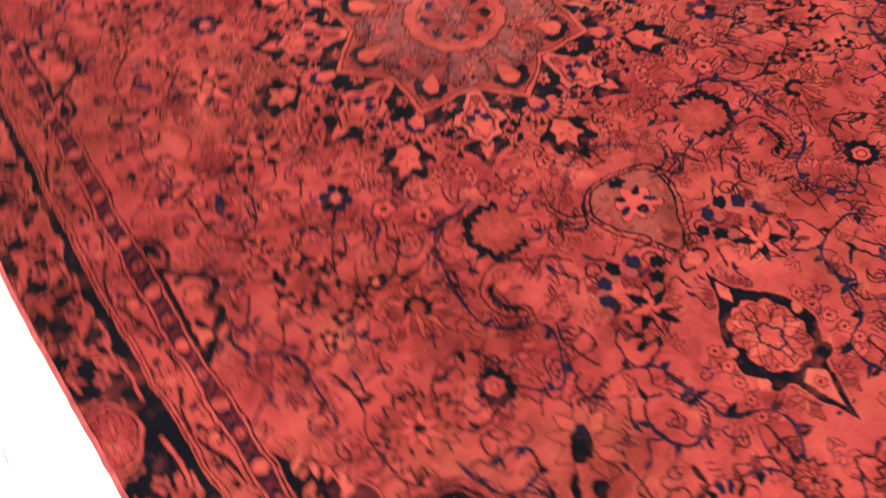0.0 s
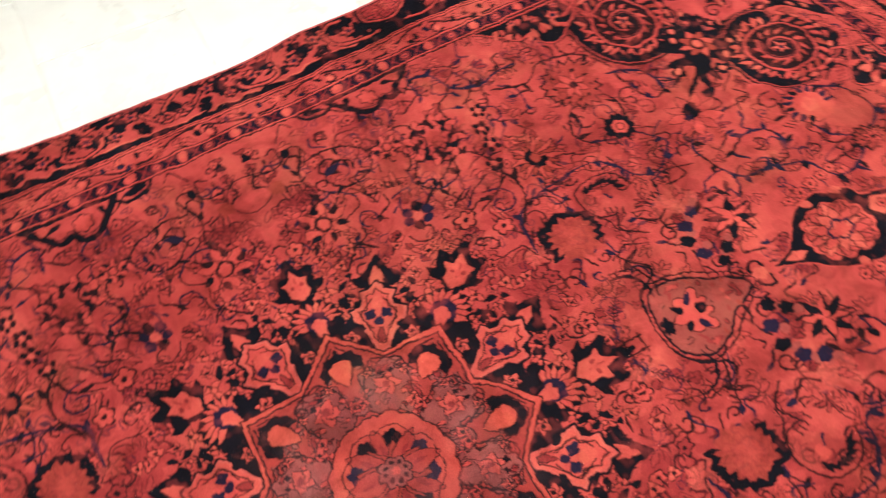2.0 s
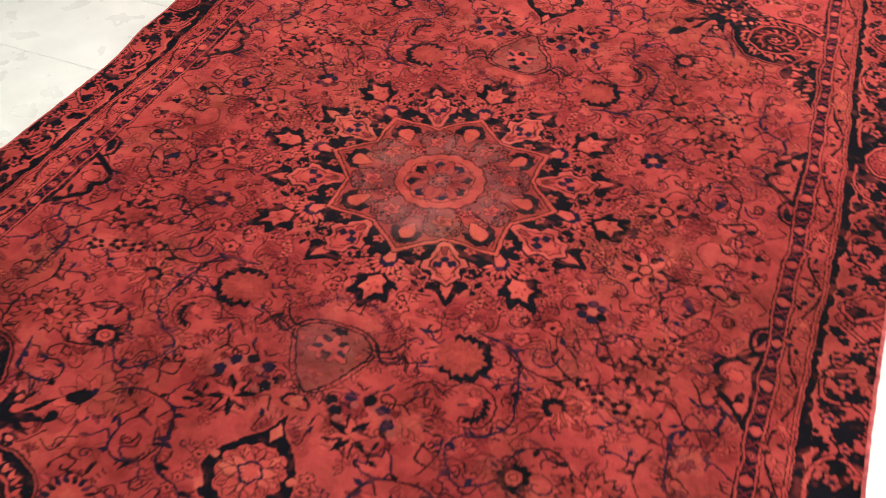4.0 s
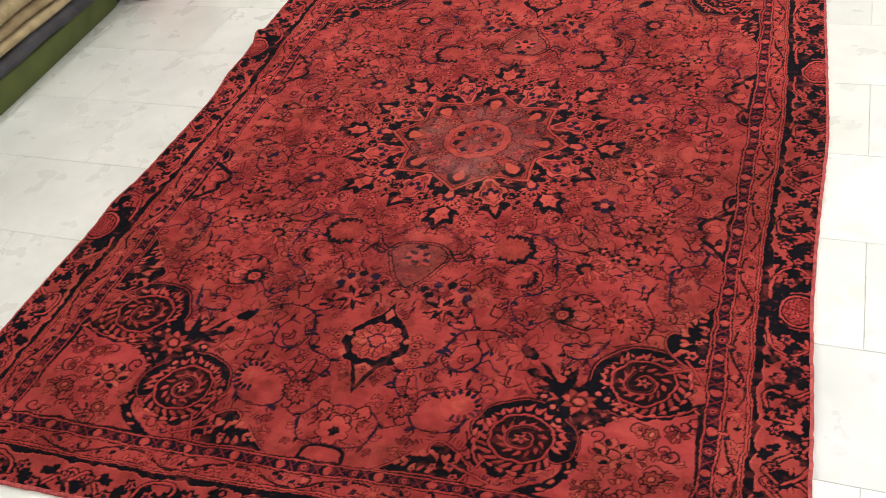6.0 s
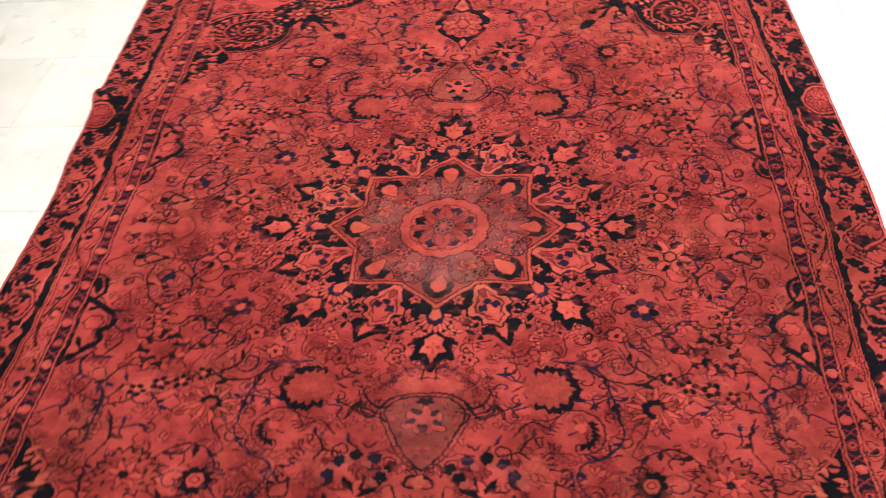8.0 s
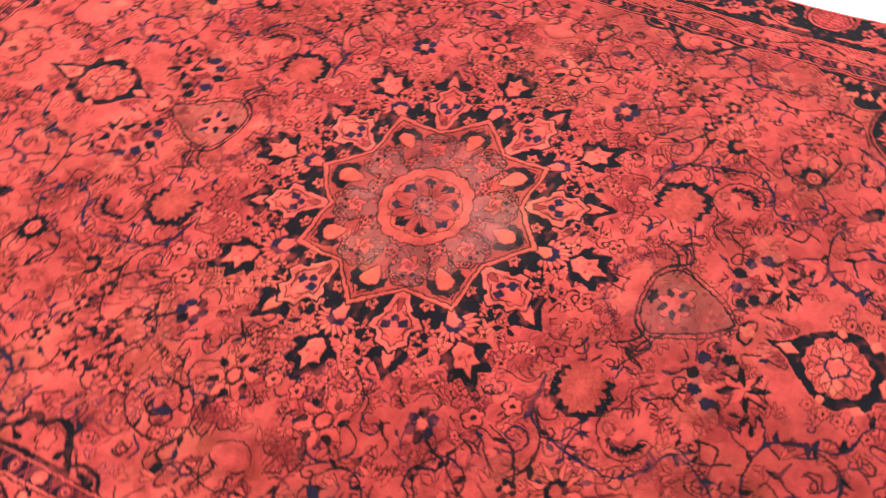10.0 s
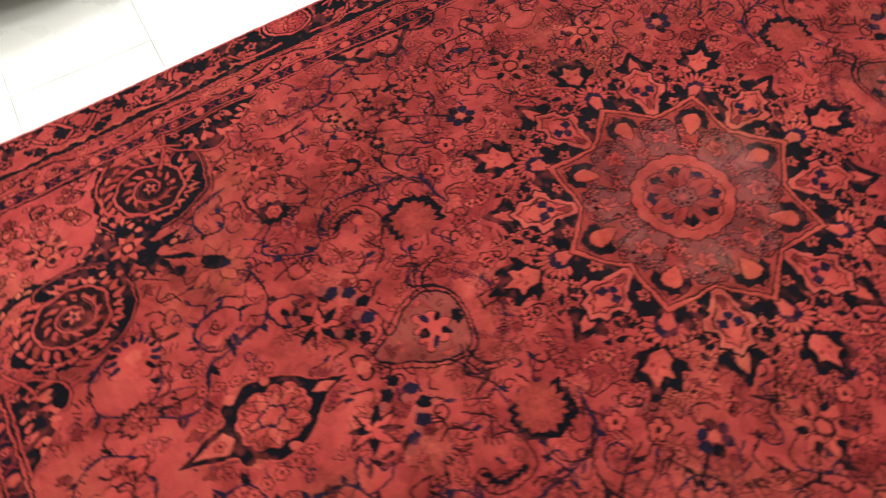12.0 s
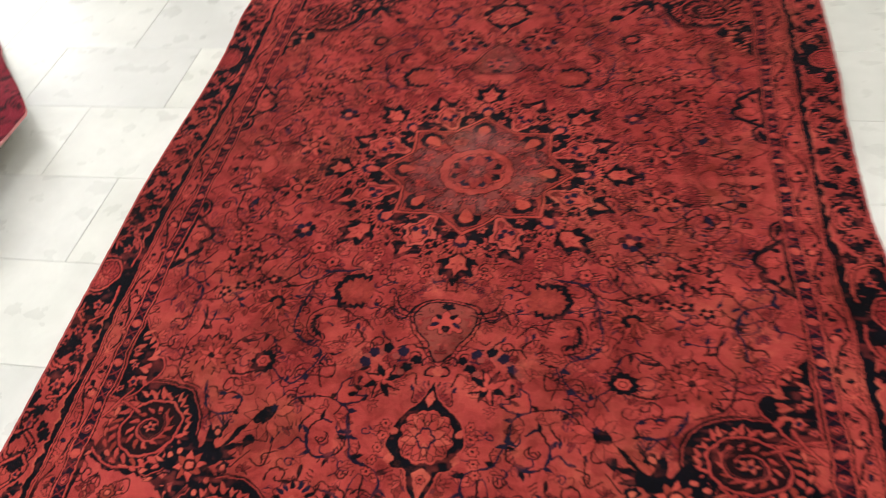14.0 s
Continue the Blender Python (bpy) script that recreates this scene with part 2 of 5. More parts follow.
class Canvas:
    def __init__(self, w, h, ground):
        self.nx, self.ny = int(w / PX) + 2, int(h / PX) + 2
        self.a = np.empty((self.ny, self.nx, 3), np.float32)
        self.a[:] = ground

    def window(self, x0, y0, x1, y1):
        i0, i1 = max(int(x0 / PX), 0), min(int(x1 / PX) + 2, self.nx)
        j0, j1 = max(int(y0 / PX), 0), min(int(y1 / PX) + 2, self.ny)
        if i0 >= i1 or j0 >= j1:
            return None
        xs, ys = np.arange(i0, i1) * PX, np.arange(j0, j1) * PX
        return (slice(j0, j1), slice(i0, i1)), xs[None, :], ys[:, None]

    def lay(self, where, d, color, strength=1.0):
        a = (np.clip(0.5 - d / PX, 0, 1) * strength)[..., None]
        self.a[where] = self.a[where] * (1 - a) + np.float32(color) * a

    def blob(self, x, y, r, color, shape=None, turn=0.0, sx=1.0, sy=1.0, strength=1.0):
        """A filled round form; shape(angle) gives its radius as a share of r."""
        w = self.window(x - r * 1.6 * max(sx, sy), y - r * 1.6 * max(sx, sy), x + r * 1.6 * max(sx, sy), y + r * 1.6 * max(sx, sy))
        if not w:
            return
        k, X, Y = w
        c, s = math.cos(turn), math.sin(turn)
        u, v = ((X - x) * c + (Y - y) * s) / sx, (-(X - x) * s + (Y - y) * c) / sy
        rho, th = np.hypot(u, v), np.arctan2(v, u)
        self.lay(k, rho - r * (shape(th) if shape else 1.0), color, strength)

    def ring(self, x, y, r, width, color, shape=None, turn=0.0, sx=1.0, sy=1.0, gap=None):
        """A line round a form; gap: (angle, half width) left open."""
        m = r * 1.6 * max(sx, sy) + width
        w = self.window(x - m, y - m, x + m, y + m)
        if not w:
            return
        k, X, Y = w
        c, s = math.cos(turn), math.sin(turn)
        u, v = ((X - x) * c + (Y - y) * s) / sx, (-(X - x) * s + (Y - y) * c) / sy
        rho, th = np.hypot(u, v), np.arctan2(v, u)
        d = np.abs(rho - r * (shape(th) if shape else 1.0)) - width / 2
        if gap:
            off = np.abs((th - gap[0] + math.pi) % TAU - math.pi)
            d = np.maximum(d, (gap[1] - off) * r)
        self.lay(k, d, color)

    def line(self, pts, width, color, taper=False, strength=1.0):
        pts = np.asarray(pts, float)
        m = width + 0.004
        w = self.window(*(pts.min(0) - m), *(pts.max(0) + m))
        if not w:
            return
        k, X, Y = w
        d = np.full((Y.shape[0], X.shape[1]), 9.0)
        n = len(pts) - 1
        for i in range(n):
            (ax, ay), (bx, by) = pts[i], pts[i + 1]
            dx, dy = bx - ax, by - ay
            t = np.clip(((X - ax) * dx + (Y - ay) * dy) / (dx * dx + dy * dy + 1e-12), 0, 1)
            half = width / 2 * (math.sin(math.pi * (i + 0.7) / (n + 0.4)) ** 0.7 if taper else 1.0)
            np.minimum(d, np.hypot(X - ax - t * dx, Y - ay - t * dy) - half, out=d)
        self.lay(k, d, color, strength)

    def fill(self, pts, color, line=None, width=0.003):
        """A filled outline, even-odd, with an optional border line."""
        pts = np.asarray(pts, float)
        w = self.window(*(pts.min(0) - 0.01), *(pts.max(0) + 0.01))
        if not w:
            return
        k, X, Y = w
        inside = np.zeros((Y.shape[0], X.shape[1]), bool)
        d = np.full(inside.shape, 9.0)
        for (ax, ay), (bx, by) in zip(pts, np.roll(pts, -1, 0)):
            dx, dy = bx - ax, by - ay
            t = np.clip(((X - ax) * dx + (Y - ay) * dy) / (dx * dx + dy * dy + 1e-12), 0, 1)
            np.minimum(d, np.hypot(X - ax - t * dx, Y - ay - t * dy), out=d)
            if abs(dy) > 1e-9:
                inside ^= ((ay > Y) != (by > Y)) & (X < dx * (Y - ay) / dy + ax)
        self.lay(k, np.where(inside, -d, d), color)
        if line:
            self.lay(k, d - width / 2, line)

    def leaf(self, x, y, length, width, angle, color, line=None, strength=1.0):
        """A pointed leaf from its base (x, y)."""
        c, s = math.cos(angle), math.sin(angle)
        m = length + 0.004
        w = self.window(x - m, y - m, x + m, y + m)
        if not w:
            return
        k, X, Y = w
        u, v = ((X - x) * c + (Y - y) * s) / length, -(X - x) * s + (Y - y) * c
        prof = np.where((u > 0) & (u < 1), np.sqrt(np.clip(u, 0, 1)) * (1 - np.clip(u, 0, 1)) * 2.6, -1.0)
        d = np.abs(v) - width / 2 * prof
        if line:
            self.lay(k, d - 0.0022, line, strength)
        self.lay(k, d, color, strength)


def smooth(pts, n=6, closed=False):
    """A Catmull-Rom curve through the points."""
    p = [np.array(q, float) for q in pts]
    p = [p[-1], *p, p[0], p[1]] if closed else [2 * p[0] - p[1], *p, 2 * p[-1] - p[-2]]
    out = []
    for i in range(1, len(p) - 2):
        for k in range(n):
            t = k / n
            out.append(0.5 * (2 * p[i] + (p[i + 1] - p[i - 1]) * t + (2 * p[i - 1] - 5 * p[i] + 4 * p[i + 1] - p[i + 2]) * t * t + (3 * p[i] - p[i - 1] - 3 * p[i + 1] + p[i + 2]) * t ** 3))
    if not closed:
        out.append(p[-2])
    return out


def spiral_points(x, y, r0, r1, start, turns, n=40):
    return [(x + (r0 + (r1 - r0) * i / n) * math.cos(start + TAU * turns * i / n), y + (r0 + (r1 - r0) * i / n) * math.sin(start + TAU * turns * i / n)) for i in range(n + 1)]


def scallop(n, depth, power=1.0):
    return lambda th: 1 - depth + depth * np.abs(np.cos(n * th / 2)) ** power


def saw(n, depth):
    return lambda th: 1 + depth * (np.abs((th * n / TAU) % 1 - 0.5) * 2 - 0.5)


def star(n, depth):
    """A star with n straight-sided points."""
    return lambda th: 1 / (1 + depth * (1 - np.abs((th * n / TAU + 0.5) % 1 - 0.5) * 2) * 0 + depth * 2 * np.abs((th * n / TAU + 0.5) % 1 - 0.5))


# -- small motifs, each at a place of the quarter --
def rosette(c, x, y, r, petal, heart, line=NAVY, n=8):
    c.blob(x, y, r * 1.12, line, scallop(n, 0.22))
    c.blob(x, y, r * 0.9, petal, scallop(n, 0.25))
    c.ring(x, y, r * 0.42, r * 0.16, line)
    c.blob(x, y, r * 0.34, heart)


def dot_rosette(c, x, y, r, color=BLUE, n=6, turn=0.3):
    for i in range(n):
        a = turn + TAU * i / n
        c.blob(x + r * 0.72 * math.cos(a), y + r * 0.72 * math.sin(a), r * 0.36, NAVY if i % 3 == 0 else color)
    c.blob(x, y, r * 0.34, SALMON)


def tiny_flower(c, x, y, r=0.011, color=ROSE, line=INK, n=5, turn=0.0):
    c.blob(x, y, r * 1.25, line, scallop(n, 0.35), turn)
    c.blob(x, y, r, color, scallop(n, 0.35), turn)
    c.blob(x, y, r * 0.3, line)


def horseshoe(c, x, y, r, opening, fill=BROWN, line=NAVY, teeth=15):
    uneven = lambda th: (1 + 0.06 * np.sin(2 * th + 1.0)) * saw(teeth, 0.22)(th)
    c.blob(x, y, r * 0.98, fill, uneven, 0.0, 0.94, 1.0, strength=0.75)
    c.ring(x, y, r * 0.97, r * 0.25, line, uneven, 0.0, 0.94, 1.0, gap=(opening, 0.85))
    c.ring(x, y, r * 1.03, r * 0.20, line, saw(7, 0.2), 0.0, 0.94, 1.0, gap=(opening, 1.6))
    c.blob(x, y, r * 0.45, ROSE, scallop(5, 0.3), strength=0.25)
    for i in range(14):
        a = TAU * i / 14
        c.line([(x + r * 0.35 * math.cos(a), y + r * 0.35 * math.sin(a)), (x + r * 0.75 * math.cos(a + 0.15), y + r * 0.75 * math.sin(a + 0.15))], 0.0024, BRICK, strength=0.7)


def serrated_flower(c, x, y, r, ground, heart, line=INK, n=20, turn=0.0):
    uneven = lambda th: (1 + 0.07 * np.sin(3 * th + turn)) * saw(n, 0.26)(th)
    c.blob(x, y, r * 0.95, ground, uneven, turn, 1.0, 0.88, strength=0.6)
    c.ring(x, y, r * 0.95, 0.0085, line, uneven, turn, 1.0, 0.88, gap=(1.0, 0.35))
    for i in range(7):
        c.leaf(x, y, r * 0.55, r * 0.22, turn + TAU * i / 7, ROSE if i % 2 else heart, line)
    for i in range(9):
        a = turn + TAU * i / 9
        c.leaf(x + r * 0.55 * math.cos(a), y + r * 0.5 * math.sin(a), r * 0.22, r * 0.10, a + 0.8, line)
    c.blob(x, y, r * 0.14, line)


def cross_flower(c, x, y, r, turn=0.0, petal=ROSE):
    for i in range(6):
        a = turn + TAU * i / 6
        c.leaf(x, y, r, r * 0.62, a, petal, INK)
    for i in range(6):
        a = turn + TAU * (i + 0.5) / 6
        c.leaf(x + r * 0.5 * math.cos(a), y + r * 0.5 * math.sin(a), r * 0.5, r * 0.3, a + 0.5, NAVY if i % 2 else INK)
        c.line([(x + r * 0.3 * math.cos(a), y + r * 0.3 * math.sin(a)), (x + r * 0.8 * math.cos(a - 0.3), y + r * 0.8 * math.sin(a - 0.3))], 0.0026, INK)
    c.ring(x, y, r * 0.3, r * 0.1, INK)
    c.blob(x, y, r * 0.2, ROSE)


def floret(c, x, y, r, out, fill=SALMON, line=NAVY, weight=1.0):
    """The pointed flower of the medallion's rim, which looks outwards."""
    pts = []
    for k, (rad, ang) in enumerate(((1.5, 0), (0.78, 28), (1.3, 58), (0.8, 88), (1.0, 125), (0.6, 180), (1.0, 235), (0.8, 272), (1.3, 302), (0.78, 332))):
        pts.append((x + r * rad * math.cos(out + radians(ang)), y + r * rad * math.sin(out + radians(ang))))
    c.fill(pts, line, line, r * 0.3 * weight)
    inner = [(x + (px - x) * 0.62, y + (py - y) * 0.62) for px, py in pts]
    c.fill(inner, fill)
    c.blob(x - r * 0.1 * math.cos(out), y - r * 0.1 * math.sin(out), r * 0.16, ROSE)


def bud(c, x, y, r, out, fill=SALMON):
    """A lily bud with a dark cup."""
    ox, oy = math.cos(out), math.sin(out)
    c.blob(x + ox * r * 0.25, y + oy * r * 0.25, r * 0.98, NAVY, saw(9, 0.12), out, 1.0, 0.95)
    c.blob(x - ox * r * 0.15, y - oy * r * 0.15, r * 0.86, fill, scallop(5, 0.2), out, 1.05, 0.82)
    c.leaf(x - ox * r * 0.2, y - oy * r * 0.2, r * 1.2, r * 0.8, out + math.pi, fill, INK)
    c.blob(x - ox * r * 0.2, y - oy * r * 0.2, r * 0.5, fill)


def fern(c, x0, y0, x1, y1, size=0.016, color=INK, n=8):
    c.line([(x0, y0), (x1, y1)], 0.0022, color)
    a = math.atan2(y1 - y0, x1 - x0)
    for i in range(n):
        t = (i + 0.5) / n
        x, y = x0 + (x1 - x0) * t, y0 + (y1 - y0) * t
        for s in (-1, 1):
            b = a + s * 0.9
            c.line([(x, y), (x + size * math.cos(b), y + size * math.sin(b))], 0.0022, color)


def tulip(c, x, y, r, turn, line=BLUE, fill=None):
    pts = [(-0.9, 0.9), (-0.95, 0.1), (-0.5, -0.7), (0, -1), (0.5, -0.7), (0.95, 0.1), (0.9, 0.9), (0.45, 0.35), (0, 0.95), (-0.45, 0.35)]
    cs, sn = math.cos(turn), math.sin(turn)
    q = [(x + r * (a * cs - b * sn), y + r * (a * sn + b * cs)) for a, b in pts]
    c.fill(q, fill or ROSE, line, 0.0045)


# -- the medallion --
def medallion(c):
    STONE, RUST, DUSK = lin(134, 66, 64), lin(146, 52, 48), lin(126, 58, 58)
    PALE, WARM, FLESH = lin(182, 80, 75), lin(174, 68, 60), lin(181, 74, 67)
    P = lambda r, a: (1.04 * r * math.cos(a), 0.94 * r * math.sin(a))
    rng = random.Random(5)

    def petals(x, y, r, turn, fill, n=4, heart=INK, line=INK):
        for k in range(n):
            c.leaf(x - r * 0.15 * math.cos(turn + TAU * k / n), y - r * 0.15 * math.sin(turn + TAU * k / n), r * 1.2, r * 0.85, turn + TAU * k / n, fill, line)
        c.blob(x, y, r * 0.28, heart)

    # leafy fringe on the red outside the navy
    for i in range(8):
        for s in (-1, 1):
            for d, r, w in ((0.16, 0.465, 0.016), (0.24, 0.49, 0.018), (0.10, 0.50, 0.014), (0.30, 0.455, 0.014), (0.20, 0.435, 0.015), (0.33, 0.50, 0.013)):
                b = TAU * (i + 0.5) / 8 + s * d
                petals(*P(r, b), w, b * 3, (ROSE, FLESH, RED)[int(d * 100) % 3], 3 + int(r * 100) % 2, INK)
    # navy ground, torn into points: d counts from the star's notch
    half = ((0.0, 0.435), (0.035, 0.41), (0.07, 0.44), (0.10, 0.405), (0.14, 0.432), (0.165, 0.385), (0.20, 0.42), (0.23, 0.38), (0.262, 0.425), (0.29, 0.40), (0.33, 0.445), (0.36, 0.425), (0.393, 0.45))
    outline = []
    for i in range(8):
        a = TAU * (i + 0.5) / 8
        outline += [P(r, a - d) for d, r in half[::-1][:-1]] + [P(r, a + d) for d, r in half[:-1]]
    c.fill(outline, NAVY)
    # red islands and salmon sprays that break the navy up
    for i in range(8):
        a = TAU * i / 8
        for s in (-1, 1):
            for d, r, w, col in ((0.135, 0.385, 0.021, RED), (0.215, 0.345, 0.020, ROSE), (0.27, 0.388, 0.018, RED), (0.075, 0.405, 0.016, ROSE), (0.165, 0.335, 0.013, ROSE), (0.19, 0.392, 0.012, RED)):
                b = a + s * d
                c.blob(*P(r, b), w * 0.82, col, scallop(4, 0.45), b + d * 20)
            for d, r, w, turn in ((0.10, 0.375, 0.015, 0.4), (0.175, 0.362, 0.013, 1.2), (0.235, 0.372, 0.013, 0.1), (0.13, 0.41, 0.013, 2.0), (0.055, 0.385, 0.011, 1.0), (0.25, 0.408, 0.011, 0.6), (0.145, 0.342, 0.011, 2.2), (0.31, 0.40, 0.010, 1.1)):
                b = a + s * d
                x, y = P(r, b)
                w *= 0.9
                c.leaf(x, y, w * 1.9, w * 0.95, b + s * turn, FLESH, INK)
                c.leaf(x, y, w * 1.6, w * 0.9, b + s * (turn + 1.5), FLESH if d < 0.15 else ROSE, INK)
                c.leaf(x, y, w * 1.3, w * 0.8, b + s * (turn + 3.0), FLESH, INK)
                c.blob(x, y, w * 0.30, INK)
            # loose navy hooks outside
            for d, r, l in ((0.09, 0.432, 0.03), (0.19, 0.405, 0.026), (0.29, 0.415, 0.028), (0.24, 0.43, 0.018)):
                b = a + s * d
                c.leaf(*P(r, b), l, 0.015, b + s * 0.9, NAVY)
    # half rosette with a blue cup over each point of the star, and the great floret beyond
    for i in range(8):
        a = TAU * i / 8
        x, y = P(0.352, a)
        c.blob(x, y, 0.052, NAVY, saw(11, 0.12), a)
        for k in range(11):
            b = a - 1.75 + 0.35 * k
            c.leaf(x + 0.020 * math.cos(b), y + 0.020 * math.sin(b), 0.032, 0.0125, b, ROSE if k % 2 else FLESH, INK)
        c.blob(x, y, 0.026, BLUE, scallop(7, 0.15), a)
        c.blob(x - 0.008 * math.cos(a), y - 0.008 * math.sin(a), 0.0175, FLESH, scallop(5, 0.25), a)
        c.leaf(x, y, 0.05, 0.022, a + math.pi, FLESH)
        x, y = P(0.446, a)
        spikes = ((1.95, 0), (0.95, 26), (1.55, 48), (0.9, 80), (1.25, 108), (0.75, 145), (0.9, 180))
        pts = [(k, g) for k, g in spikes] + [(k, -g) for k, g in spikes[-2:0:-1]]
        size = 0.037 if i % 4 == 0 else 0.040
        ang = lambda g: a + radians(g)
        c.fill([(x + size * k * math.cos(ang(g)), y + size * k * math.sin(ang(g))) for k, g in pts], NAVY, NAVY, 0.014)
        inner = ((1.25, 0), (0.62, 30), (0.95, 58), (0.55, 95), (0.8, 130), (1.0, 180))
        pts = list(inner) + [(k, -g) for k, g in inner[-2:0:-1]]
        c.fill([(x + size * k * math.cos(ang(g)), y + size * k * math.sin(ang(g))) for k, g in pts], FLESH)
        c.line([(x - 0.01 * math.cos(a), y - 0.01 * math.sin(a)), (x + 0.022 * math.cos(a), y + 0.022 * math.sin(a))], 0.003, BRICK)
        c.blob(x, y, 0.008, ROSE)
        for s in (-1, 1):
            c.blob(x + 0.012 * math.cos(a + s * 1.4), y + 0.012 * math.sin(a + s * 1.4), 0.005, BRICK)
    # goblet palmette in each notch, outlined twice in pale pink
    for i in range(8):
        a = TAU * (i + 0.5) / 8
        ux, uy = math.cos(a), math.sin(a)
        at = lambda r, w: (P(r, a)[0] - w * uy, P(r, a)[1] + w * ux)
        c.fill([at(0.40, -0.034), at(0.418, -0.05), at(0.428, -0.026), at(0.472, 0.0), at(0.428, 0.026), at(0.418, 0.05), at(0.40, 0.034)], NAVY, NAVY, 0.008)
        c.fill([at(0.405, -0.014), at(0.425, -0.012), at(0.452, 0.0), at(0.425, 0.012), at(0.405, 0.014)], FLESH)
        for s in (-1, 1):
            x, y = at(0.283, s * 0.062)
            c.blob(x, y, 0.031, NAVY, saw(9, 0.15), a)
            petals(x, y, 0.017, a + s, FLESH, 5)
            c.blob(*at(0.325, s * 0.083), 0.014, NAVY)
        side = ((0.250, 0.010), (0.285, 0.022), (0.305, 0.034), (0.322, 0.048), (0.343, 0.056), (0.350, 0.034), (0.368, 0.030), (0.384, 0.034), (0.391, 0.014), (0.408, 0.0))
        full = [at(r, w) for r, w in side] + [at(r, -w) for r, w in side[-2::-1]]
        c.fill(full, FLESH, NAVY, 0.015)
        c.fill(full, FLESH, PALE, 0.0045)
        inner = [at(r * 0.82 + 0.061, w * 0.70) for r, w in side] + [at(r * 0.82 + 0.061, -w * 0.70) for r, w in side[-2::-1]]
        c.fill(inner, ROSE, INK, 0.0028)
        c.blob(*at(0.36, 0.0), 0.016, FLESH, scallop(5, 0.3), a)
        for s in (-1, 1):
            c.blob(*at(0.335, s * 0.017), 0.0135, BLUE, scallop(4, 0.3), a + s)
        c.blob(*at(0.318, 0.0), 0.010, BLUE)
        c.leaf(*at(0.268, 0.0), 0.035, 0.012, a, BRICK, INK)
        for s in (-1, 1):
            c.leaf(*at(0.352, s * 0.06), 0.030, 0.017, a + s * 0.6, NAVY)
            c.leaf(*at(0.300, s * 0.03), 0.030, 0.014, a + s * 0.9, NAVY)
            c.leaf(*at(0.378, s * 0.045), 0.026, 0.013, a + s * 1.3, NAVY)
            c.line(smooth([at(0.30, s * 0.012), at(0.335, s * 0.035), at(0.37, s * 0.012)], 5), 0.0028, INK)
    # the eight-pointed star: a salmon band with ink lines round a dusky middle
    star_pts = lambda tip, notch: [P(tip if k % 2 == 0 else notch, TAU * k / 16) for k in range(16)]
    c.fill(star_pts(0.322, 0.246), WARM, INK, 0.004)
    c.fill(star_pts(0.303, 0.235), RUST, INK, 0.004)
    for i in range(8):
        a = TAU * i / 8
        c.blob(*P(0.262, a), 0.020, RUST)
        c.blob(*P(0.275, a), 0.006, INK, scallop(4, 0.3))
    # stone-coloured clouds round the middle, on rust
    clouds = ((0.182, 0.0, 0.040), (0.196, 0.17, 0.020), (0.196, -0.17, 0.020), (0.142, 0.10, 0.024), (0.142, -0.10, 0.024), (0.145, 0.36, 0.020), (0.210, 0.0, 0.022))
    for grow, ink in ((0.0035, True), (0.0, False)):
        for i in range(8):
            a = TAU * (i + 0.5) / 8
            for r, g, w in clouds:
                c.blob(*P(r, a + g), w + grow, INK if ink else (STONE if i % 3 else DUSK), scallop(6, 0.16), a + g)
    for _ in range(150):
        r, b = rng.uniform(0.13, 0.235), rng.uniform(0, TAU)
        for k in range(rng.choice((1, 2))):
            c.leaf(*P(r, b), rng.uniform(0.010, 0.020), 0.008, b * 3 + 0.9 * k, rng.choice((ROSE, STONE, BRICK, DUSK)), INK)
    for i in range(8):
        a = TAU * (i + 0.5) / 8
        petals(*P(0.178, a), 0.025, a + 0.3, FLESH if i % 2 else ROSE, 5, BRICK)
        for s in (-1, 1):
            c.line(spiral_points(*P(0.215, a + s * 0.13), 0.003, 0.013, a, s * 1.1, 16), 0.0030, INK)
            c.line(smooth([P(0.232, a + s * 0.03), P(0.232, a + s * 0.14), P(0.208, a + s * 0.21), P(0.165, a + s * 0.27), P(0.135, a + s * 0.24)], 5), 0.0034, INK)
            petals(*P(0.150, a + s * 0.33), 0.014, a, ROSE, 4)
            petals(*P(0.206, a + s * 0.19), 0.010, a, FLESH, 4)
            c.blob(*P(0.205, a + s * 0.05), 0.007, NAVY, scallop(4, 0.4), a)
    # buds in the points, each in a thick black cup
    for i in range(8):
        a = TAU * i / 8
        x, y = P(0.232, a)
        ox, oy = math.cos(a), math.sin(a)
        c.leaf(x + ox * 0.02, y + oy * 0.02, 0.062, 0.046, a + math.pi, RUST, INK)
        c.ring(x, y, 0.031, 0.021, NAVY, saw(9, 0.16), gap=(math.pi if i == 0 else a - math.pi, 1.15))
        c.leaf(x + ox * 0.022, y + oy * 0.022, 0.064, 0.040, a + math.pi, lin(180, 73, 62), INK)
        c.blob(x + ox * 0.002, y + oy * 0.002, 0.0215, lin(180, 73, 62), scallop(5, 0.25), a)
        for s in (-1, 1):
            c.line(smooth([P(0.285, a + s * 0.02), P(0.262, a + s * 0.10), P(0.22, a + s * 0.18), P(0.175, a + s * 0.12)], 6), 0.0034, INK)
    # the middle rosette
    c.blob(0, 0, 0.126, INK, scallop(16, 0.05), 0, 1.0, 0.96)
    c.blob(0, 0, 0.122, lin(168, 65, 58), scallop(16, 0.05), 0, 1.0, 0.96)
